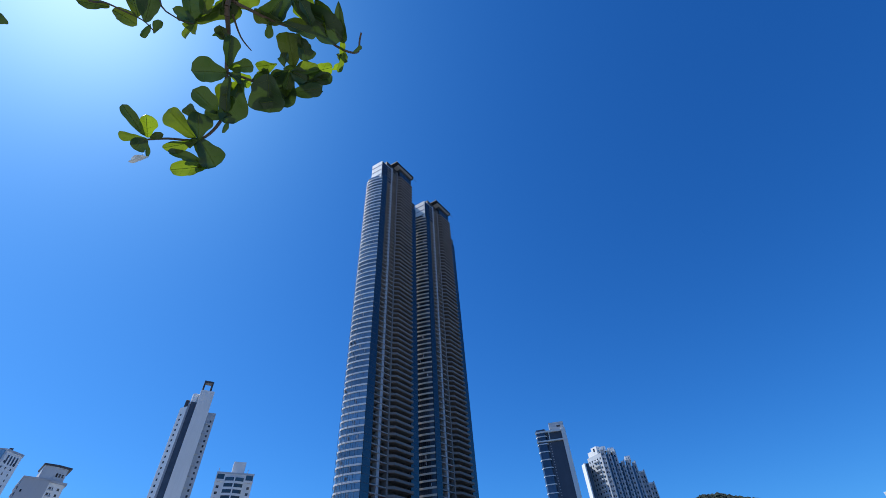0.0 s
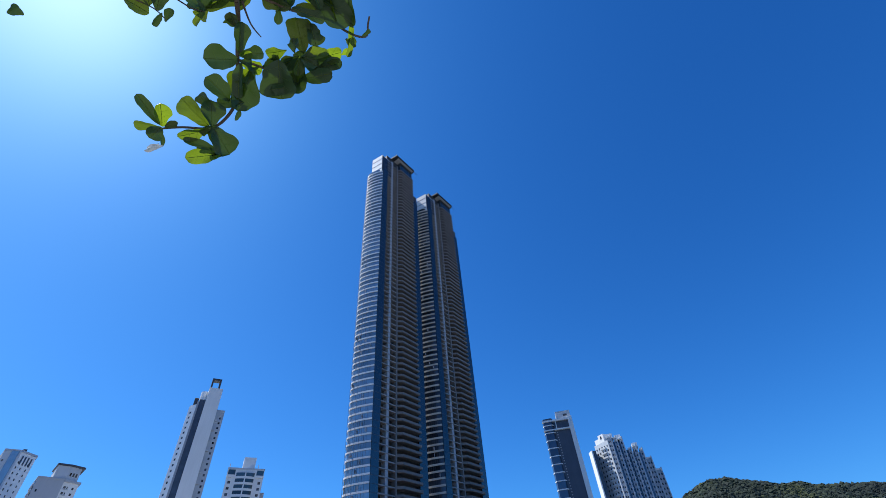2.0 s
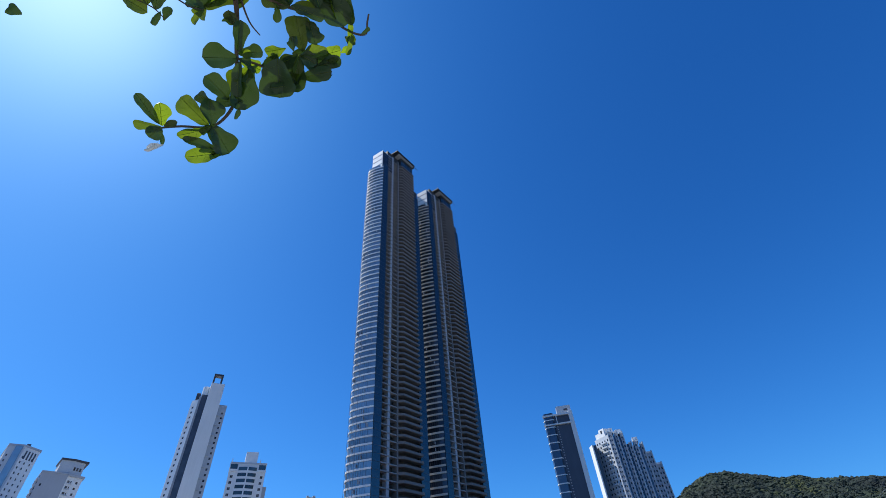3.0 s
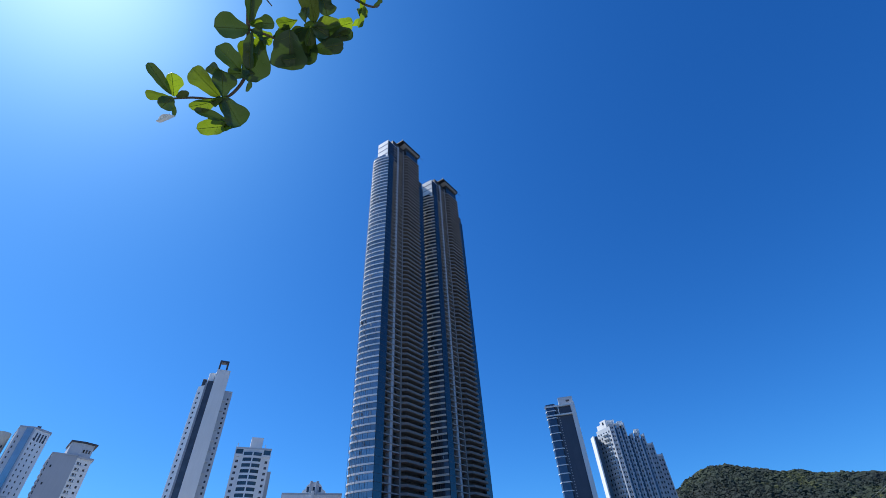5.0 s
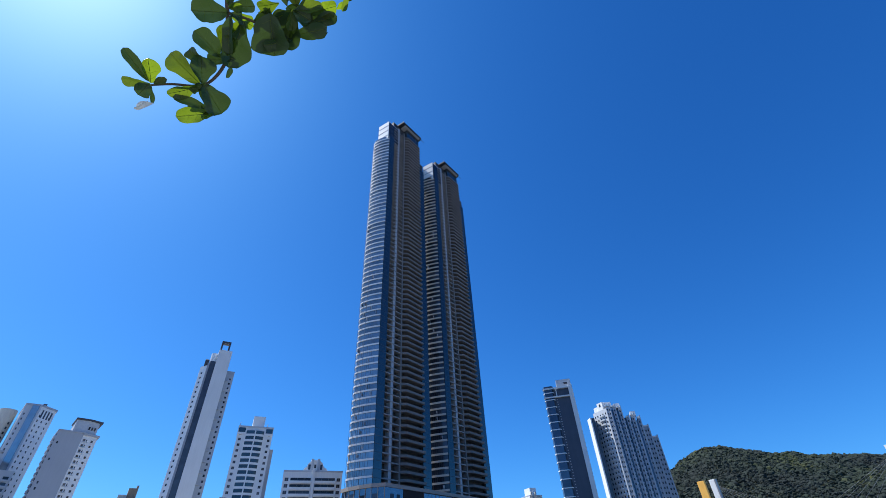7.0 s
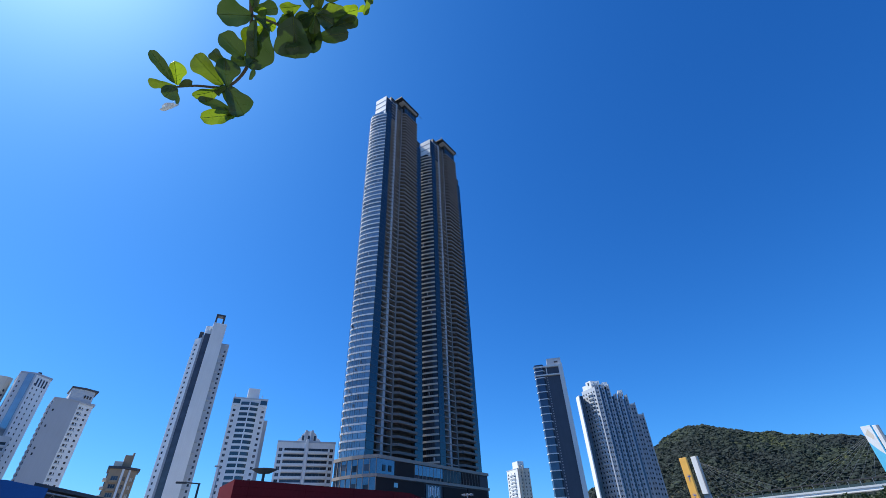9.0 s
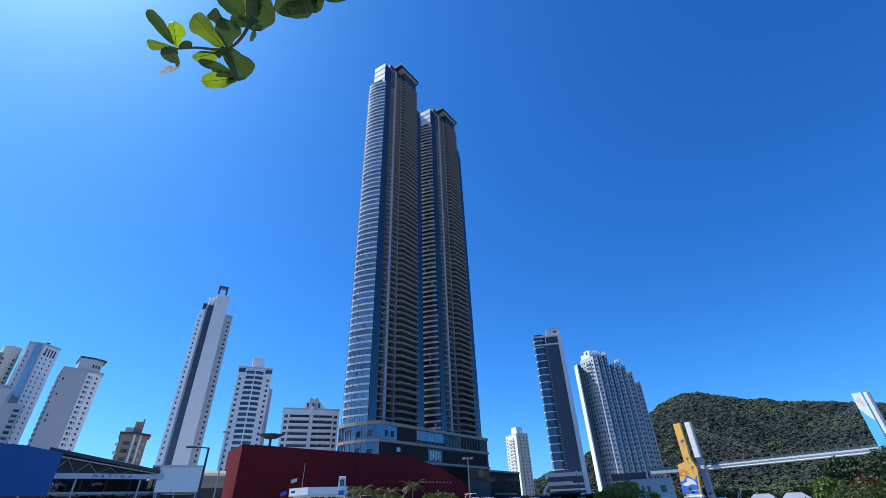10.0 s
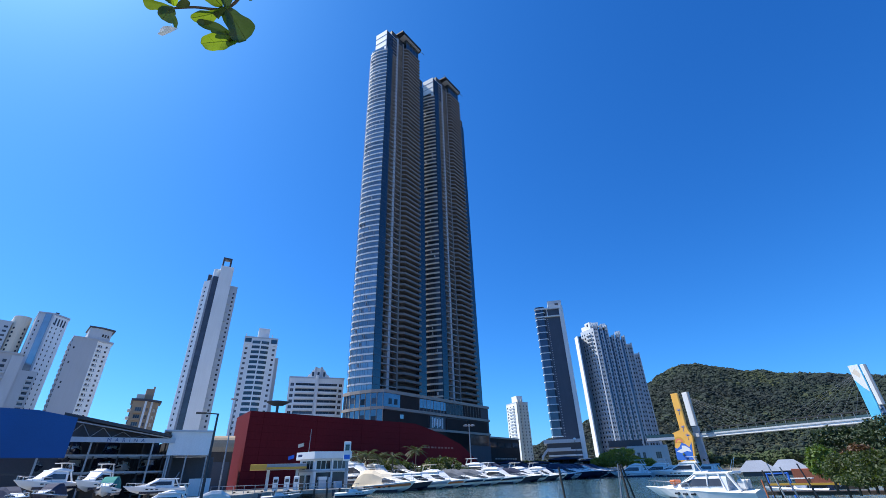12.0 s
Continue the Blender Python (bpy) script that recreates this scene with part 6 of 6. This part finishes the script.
rods = ((4.45, 2.02, 5.75, 1.28), (2.5, 2.02, 2.2, 1.0), (3.4, 2.02, 3.5, 1.15))
for x0, z0, x1, z1 in rods:
    for sy in (-1, 1):
        rod("window_frame", (x0, sy * 0.86, z0), (x1, sy * 1.02, z1), 0.05, GELCOAT, cr)
disc = bmesh.new()
bmesh.ops.create_cone(disc, cap_ends=True, segments=14, radius1=0.11, radius2=0.11, depth=0.06, matrix=pose(0, 0, 0, 90, 0, 0))
port = part("round_porthole", disc, DARKGLASS, cr, "round dark porthole", m=pose(6.0, 1.06, 0.62))
for x0 in (5.3, 4.6):
    piece("round_porthole", port.data, cr, pose(x0, 1.22 if x0 < 5 else 1.15, 0.58))
box("radar_arch", (1.3, 1.7, -1.0, 1.0, 2.12, 2.22), GELCOAT, cr, bevel=0.04)
rod("antenna", (1.5, 0.3, 2.2), (1.1, 0.3, 3.2), 0.02, RAILSTEEL, cr)
for y0 in (-0.7, 0.2):
    box("seat", (0.7, 1.3, y0, y0 + 0.5, 0.9, 1.6), CANVASWHITE, cr, "pale cockpit seat", 0.08)

# right bank yard
shed = thing("pontoon_shed", site(36.0, 62, 0, 0), "low pontoon shed with a rust red sloping roof", "shed")
prism("roof", [(0, 0), (3.4, 0), (3.4, 3), (0, 3)], 1.9, 2.1, TILEROOF, shed)
box("roof_front", (0, 3.4, -0.1, 0.1, 0.7, 2.0), TILEROOF, shed)
box("deck", (-1, 5.5, 0.1, 4, 0.2, 0.6), DARKWOOD, shed)
box("post", (0.1, 0.3, 0.2, 0.4, 0.5, 1.9), DARKWOOD, shed)
tent = thing("boat_shelter", site(31.9, 95, 0, 1.1), "grey curved boat shelter roof", "shelter")
hip = [(-0.6, 0, 0.5), (5.4, 0, 0.5), (5.4, 7, 0.5), (-0.6, 7, 0.5), (1.2, 3.5, 2.2), (3.4, 3.5, 2.2)]
mesh_ob("roof", hip, [(0, 1, 5, 4), (1, 2, 5), (2, 3, 4, 5), (3, 0, 4), (3, 2, 1, 0)], TINROOF, tent)
box("wall", (0.1, 4.9, 0.4, 6.6, -0.2, 0.5), DARKCLAD, tent)
copy_thing(tent, site(34.6, 100, 0, 1.1))
for az, d, h, lean, mt in ((35.0, 44, 2.7, -0.6, PILASTER), (36.2, 44, 2.4, -0.8, STEEL), (34.0, 46, 2.2, -0.3, DARKWOOD), (37.6, 46, 2.6, -0.8, DARKSTEEL), (33.2, 44, 1.6, 0.1, ORANGEHULL)):
    p = thing("mooring_pile", site(az, d, 0, 0), "slanting mooring post by the pontoon", "mooring pile", "pontoon posts")
    rod("post", (0.3, 0, -2), (lean, 0, h), 0.065, mt, p, r1=0.05)
pn = thing("pontoon", site(37.5, 50, 0, 0), "timber pontoon with a yellow beam", "pontoon")
box("deck", (-5, 7, 0, 2, 0.3, 0.55), DARKWOOD, pn)
box("beam", (-3.2, 2.0, -0.3, 0, 1.0, 1.15), YELLOW, pn)
for k in range(6):
    box("post", (-4.8 + k * 2.2, -4.65 + k * 2.2, -0.1, 0.1, -2, 1.5), DARKWOOD, pn)


tree(site(46.0, 30), 1.5, 2.2, 3000, 0.09, TREELEAF, 61, "low dark shrub at the water's edge")
tree(site(42.0, 33), 1.2, 2.0, 2600, 0.09, TREELEAF, 62, "low dark shrub at the water's edge")
tree(site(40.4, 36), 2.0, 1.7, 4200, 0.09, TREELEAF, 63, "dark shrub on the near bank")
tree(site(43.2, 34), 2.2, 2.0, 4600, 0.09, TREELEAF, 64, "dark shrub on the near bank")
tree(site(46.2, 33), 2.4, 2.0, 4600, 0.09, TREELEAF, 65, "green shrub on the near bank")
lift = thing("boat_lift", site(33.9, 53, 0, 0), "blue steel boat lift frame on the pontoon", "boat lift")
for x0 in (0, 1.6):
    for y0 in (0, 1.8):
        rod("post", (x0, y0, -1.5), (x0, y0, 1.9), 0.06, MURALBLUE, lift)
for x0 in (0, 1.6):
    rod("beam", (x0, 0, 1.85), (x0, 1.8, 1.85), 0.06, MURALBLUE, lift)
rod("beam", (0, 0, 1.85), (1.6, 0, 1.85), 0.06, MURALBLUE, lift)
rod("beam", (0, 0, 0.9), (1.6, 0, 0.9), 0.05, MURALBLUE, lift)
motor_boat(site(38.4, 57, 170, 0.0), 5.0, GELCOAT, "small white open boat on the pontoon", "open", CANVASWHITE, None, "near boats")
awn = thing("canvas_awning", site(39.2, 46, 0, 1.1), "pale sagging canvas awning on poles", "awning")
mesh_ob("canvas", [(0, 0, 0.5), (3.2, 0, 0.35), (3.4, 2.4, 0.9), (0.1, 2.2, 1.1), (1.6, 1.1, 0.45), (0, 0, 0.46), (3.2, 0, 0.31), (3.4, 2.4, 0.86), (0.1, 2.2, 1.06), (1.6, 1.1, 0.41)], [(0, 1, 4), (1, 2, 4), (2, 3, 4), (3, 0, 4), (6, 5, 9), (7, 6, 9), (8, 7, 9), (5, 8, 9), (0, 5, 6, 1), (1, 6, 7, 2), (2, 7, 8, 3), (3, 8, 5, 0)], CANVASWHITE, awn)
for px, py, pz in ((0, 0, 0.5), (3.2, 0, 0.35), (3.4, 2.4, 0.9), (0.1, 2.2, 1.1)):
    rod("pole", (px, py, -0.1), (px, py, pz), 0.03, STEEL, awn)


# ---- the almond branch overhead ----
EYE = Vector((0.08, 0.0, 2.65))


def spot(az, el, d):
    az, el = radians(az), radians(el)
    return EYE + Vector((math.sin(az) * math.cos(el), math.cos(az) * math.cos(el), math.sin(el))) * d


# leaves of each spray: compass angle and height of foot and tip, width, and 1 for the sunlit tone, 0 for the shaded
SPRAYS = {
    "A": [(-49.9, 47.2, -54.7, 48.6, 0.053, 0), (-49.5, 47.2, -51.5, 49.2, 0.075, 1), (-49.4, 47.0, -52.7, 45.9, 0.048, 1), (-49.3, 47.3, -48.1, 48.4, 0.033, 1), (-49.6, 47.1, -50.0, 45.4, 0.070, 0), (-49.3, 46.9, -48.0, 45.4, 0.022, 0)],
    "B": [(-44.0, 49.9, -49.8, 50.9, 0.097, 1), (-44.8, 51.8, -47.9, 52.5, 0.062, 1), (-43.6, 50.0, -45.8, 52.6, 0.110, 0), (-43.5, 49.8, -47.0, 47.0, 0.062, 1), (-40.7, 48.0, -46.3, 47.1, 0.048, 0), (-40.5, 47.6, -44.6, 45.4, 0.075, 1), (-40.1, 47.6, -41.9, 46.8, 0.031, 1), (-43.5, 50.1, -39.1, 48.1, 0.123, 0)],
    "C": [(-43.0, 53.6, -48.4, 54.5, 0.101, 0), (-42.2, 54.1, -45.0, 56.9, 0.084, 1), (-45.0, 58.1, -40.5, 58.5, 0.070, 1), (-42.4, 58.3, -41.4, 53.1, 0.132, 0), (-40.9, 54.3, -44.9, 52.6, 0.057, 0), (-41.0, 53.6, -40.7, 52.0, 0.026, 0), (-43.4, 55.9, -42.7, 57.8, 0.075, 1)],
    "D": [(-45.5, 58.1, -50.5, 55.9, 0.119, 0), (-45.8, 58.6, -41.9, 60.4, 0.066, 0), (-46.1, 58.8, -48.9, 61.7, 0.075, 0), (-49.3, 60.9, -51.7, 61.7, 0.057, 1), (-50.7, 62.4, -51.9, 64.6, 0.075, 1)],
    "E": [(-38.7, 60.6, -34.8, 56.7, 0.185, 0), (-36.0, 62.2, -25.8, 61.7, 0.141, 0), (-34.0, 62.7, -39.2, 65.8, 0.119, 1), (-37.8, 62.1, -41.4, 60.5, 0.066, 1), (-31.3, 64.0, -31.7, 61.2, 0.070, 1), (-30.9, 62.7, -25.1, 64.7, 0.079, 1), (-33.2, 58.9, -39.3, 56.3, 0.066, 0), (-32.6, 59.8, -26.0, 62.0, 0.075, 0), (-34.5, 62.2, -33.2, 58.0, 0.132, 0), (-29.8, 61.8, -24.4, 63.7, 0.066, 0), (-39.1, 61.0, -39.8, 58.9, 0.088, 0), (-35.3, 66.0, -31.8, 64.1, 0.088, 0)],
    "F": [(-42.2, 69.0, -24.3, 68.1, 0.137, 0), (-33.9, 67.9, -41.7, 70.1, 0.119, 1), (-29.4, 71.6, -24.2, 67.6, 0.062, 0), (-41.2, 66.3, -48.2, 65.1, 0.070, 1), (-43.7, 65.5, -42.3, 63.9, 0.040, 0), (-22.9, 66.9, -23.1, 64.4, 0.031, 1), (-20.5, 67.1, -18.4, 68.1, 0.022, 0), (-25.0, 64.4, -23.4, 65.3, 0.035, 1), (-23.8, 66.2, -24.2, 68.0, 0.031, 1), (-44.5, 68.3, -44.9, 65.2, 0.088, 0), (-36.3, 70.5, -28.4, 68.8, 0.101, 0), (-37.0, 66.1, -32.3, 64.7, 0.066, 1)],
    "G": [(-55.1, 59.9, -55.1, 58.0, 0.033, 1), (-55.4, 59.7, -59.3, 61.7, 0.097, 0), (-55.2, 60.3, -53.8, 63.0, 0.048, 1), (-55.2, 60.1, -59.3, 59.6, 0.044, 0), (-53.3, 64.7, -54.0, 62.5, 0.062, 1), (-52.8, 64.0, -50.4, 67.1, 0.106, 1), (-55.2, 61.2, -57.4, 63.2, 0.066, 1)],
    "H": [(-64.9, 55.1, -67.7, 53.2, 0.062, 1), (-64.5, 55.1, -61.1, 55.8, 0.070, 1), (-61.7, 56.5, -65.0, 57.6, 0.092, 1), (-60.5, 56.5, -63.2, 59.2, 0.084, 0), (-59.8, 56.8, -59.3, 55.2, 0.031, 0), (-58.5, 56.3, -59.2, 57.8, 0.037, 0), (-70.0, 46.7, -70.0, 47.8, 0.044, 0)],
}
TWIGS = [
    ("stem", [(-54.2, 64.9), (-49.6, 61.7), (-45.6, 58.1), (-42.6, 55.0), (-42.1, 52.4), (-43.5, 49.9), (-47.2, 48.3), (-49.4, 47.0)]),
    ("branch", [(-53.2, 64.6), (-48.4, 65.2), (-41.2, 66.1), (-32.3, 67.3), (-23.6, 67.0), (-19.2, 67.3), (-19.3, 68.6), (-19.3, 69.5)]),
    ("spray", [(-45.5, 58.1), (-41.7, 58.8), (-36.8, 59.2), (-32.9, 61.0)]),
    ("twig", [(-51.2, 63.5), (-47.2, 62.2), (-43.9, 61.7)]),
    ("hub", [(-43.5, 49.9), (-41.9, 48.7), (-40.3, 47.6)]),
    ("left", [(-62.0, 59.3), (-57.8, 59.1), (-55.2, 59.9)]),
    ("far", [(-67.8, 54.1), (-65.6, 55.1), (-63.8, 55.7), (-60.9, 56.5), (-58.6, 56.5)]),
]
almond = thing("almond_tree", pose(-3.6, -1.2, 1.1), "almond tree with broad green leaves overhanging the quay", "tree")
base = Vector((-3.6, -1.2, 1.1))
TO_LOCAL = Matrix.Translation(-base)


def limb(name, pts, r0, r1):
    bm = bmesh.new()
    n = len(pts)
    fine = []
    for i in range(n - 1):
        p0, p1, p2, p3 = pts[max(i - 1, 0)], pts[i], pts[i + 1], pts[min(i + 2, n - 1)]
        for k in range(4):
            t = k / 4
            fine.append(0.5 * (2 * p1 + (p2 - p0) * t + (2 * p0 - 5 * p1 + 4 * p2 - p3) * t * t + (3 * p1 - p0 - 3 * p2 + p3) * t ** 3))
    fine.append(pts[-1])
    m = len(fine)
    for i in range(m - 1):
        a0, a1 = r0 + (r1 - r0) * i / m, r0 + (r1 - r0) * (i + 1) / m
        tube(bm, TO_LOCAL @ fine[i], TO_LOCAL @ fine[i + 1], a0, a1, 7)
    return part(name, bm, BARK, almond)


ends = {"stem": spot(-60, 72, 2.7), "branch": spot(-56.4, 65.5, 2.35), "left": spot(-68, 64, 2.7), "far": spot(-74, 56, 2.8)}
joint = Vector((-1.9, -0.3, 5.6))
for name, pts in TWIGS:
    line = [spot(z, e, 2.3) for z, e in pts]
    if name in ends:
        line = [ends[name]] + line
        if name != "branch":
            line = [joint] + line
    thick = {"stem": (0.013, 0.004), "branch": (0.008, 0.004), "spray": (0.006, 0.004)}.get(name, (0.005, 0.002))
    limb("branch" if name in ends else "twig", line, *thick)
limb("trunk", [base, Vector((-3.5, -1.1, 2.6)), Vector((-3.2, -1.0, 4.0))], 0.17, 0.11)
piece("crown", crown_mesh("crown", 700, 1.0, 1.1, 0.8, 0.13, BROADLEAF, 77), almond, pose(0.2, -0.9, 4.0))
limb("limb", [Vector((-3.2, -1.0, 4.0)), Vector((-2.7, -0.7, 5.0)), joint], 0.09, 0.022)


def leaf(b, t, w, roll, curl, material):
    """A broad leaf, widest past the middle, folded along its rib and curling at the tip."""
    b, t = Vector(b), Vector(t)
    axis = t - b
    L = axis.length
    y = axis.normalized()
    view = (EYE - (b + t) / 2).normalized()
    x = y.cross(view).normalized()
    x = (Matrix.Rotation(roll, 3, y) @ x)
    z = x.cross(y)
    g = random.Random(int(w * 1e5) + int(b.x * 1e4))
    ph, ruffle = g.uniform(0, 6.3), g.uniform(0.06, 0.16)

    def at(s, q, up=0.0):
        h = (0.02 + 1.28 * s ** 0.62 * max(0.0, 1 - s ** 4) ** 0.5) * w / 2
        edge = 1 + 0.06 * math.sin(9 * s + ph + 2 * q) + 0.03 * math.sin(21 * s + 3 * ph + q)
        lift_ = 0.5 * h * abs(q) + ruffle * w * q * q * math.sin(9 * s + ph + 1.3 * q) - curl * L * (s - 0.4) ** 2
        return TO_LOCAL @ (b + y * (s * L) + x * (q * h * edge) + z * (lift_ + up))

    rows_, cols_ = 20, (-1.0, -0.66, -0.33, 0.0, 0.33, 0.66, 1.0)
    verts = [tuple(at(i / rows_, q)) for i in range(rows_ + 1) for q in cols_]
    n = len(cols_)
    faces = [(i * n + c, i * n + c + 1, (i + 1) * n + c + 1, (i + 1) * n + c) for i in range(rows_) for c in range(n - 1)]
    ob = mesh_ob("leaf", verts, faces, material, almond, smooth=True)
    if w < 0.05 or material is DRYLEAF:
        return ob
    # raised midrib and side veins, showing on both faces
    vv, vf = [], []

    def vein(s0, q0, s1, q1, wide):
        for up in (0.0012, -0.0012):
            k = len(vv)
            for t_ in (0.0, 0.5, 1.0):
                s, q = s0 + (s1 - s0) * t_, q0 + (q1 - q0) * t_
                p = at(s, q, up)
                d_ = (at(min(s + 0.02, 1), q + 0.02 * (q1 - q0), up) - p).cross(z).normalized() * wide * (1 - 0.6 * t_)
                vv.extend((tuple(p - d_), tuple(p + d_)))
            vf.extend(((k, k + 1, k + 3, k + 2), (k + 2, k + 3, k + 5, k + 4)))

    for k in range(4):
        vein(0.02 + 0.24 * k, 0, 0.26 + 0.24 * k, 0, 0.0013)
    for k in range(0, 6, 2):
        for sg_ in (-1, 1):
            s0 = 0.16 + 0.12 * k
            vein(s0, 0.0, min(s0 + 0.14, 0.97), 0.8 * sg_, 0.0004)
    mesh_ob("vein", vv, vf, VEIN, ob, "pale raised leaf veins")
    return ob


VEIN = leaf_material("leaf_vein", (0.085, 0.13, 0.035), 0.55, 0.5, 0.1)
lg = random.Random(12)
for key, rows in SPRAYS.items():
    for az0, el0, az1, el1, w, thin in rows:
        d = 2.3 + lg.uniform(-0.05, 0.05)
        # thin picks the sunlit tone, otherwise the leaf gets the shaded one
        leaf(spot(az0, el0, d), spot(az1, el1, d + lg.uniform(-0.05, 0.05)), w, lg.choice((-1, 1)) * lg.uniform(0.05, 0.5), lg.uniform(-0.1, 0.35), BROADLEAF if thin else SHADELEAF)
for key, count in (("B", 4), ("C", 5), ("D", 2), ("E", 11), ("F", 10), ("G", 4)):
    rows = SPRAYS[key]
    for k in range(count):
        r0, r1 = lg.choice(rows), lg.choice(rows)
        f = lg.uniform(0.4, 0.75)
        d = 2.3 + lg.uniform(-0.07, 0.07)
        az1, el1 = r0[0] + (r1[2] - r0[0]) * f, r0[1] + (r1[3] - r0[1]) * f
        leaf(spot(r0[0], r0[1], d), spot(az1, el1, d + lg.uniform(-0.05, 0.05)), lg.uniform(0.035, 0.085), lg.uniform(-0.9, 0.9), lg.uniform(0, 0.5), lg.choice((BROADLEAF, SHADELEAF)))
leaf(spot(-48.0, 45.5, 2.3), spot(-49.6, 44.1, 2.33), 0.034, 0.3, 0.8, DRYLEAF)
leaf(spot(-48.5, 45.5, 2.31), spot(-49.2, 43.9, 2.31), 0.022, -0.5, 0.9, DRYLEAF)
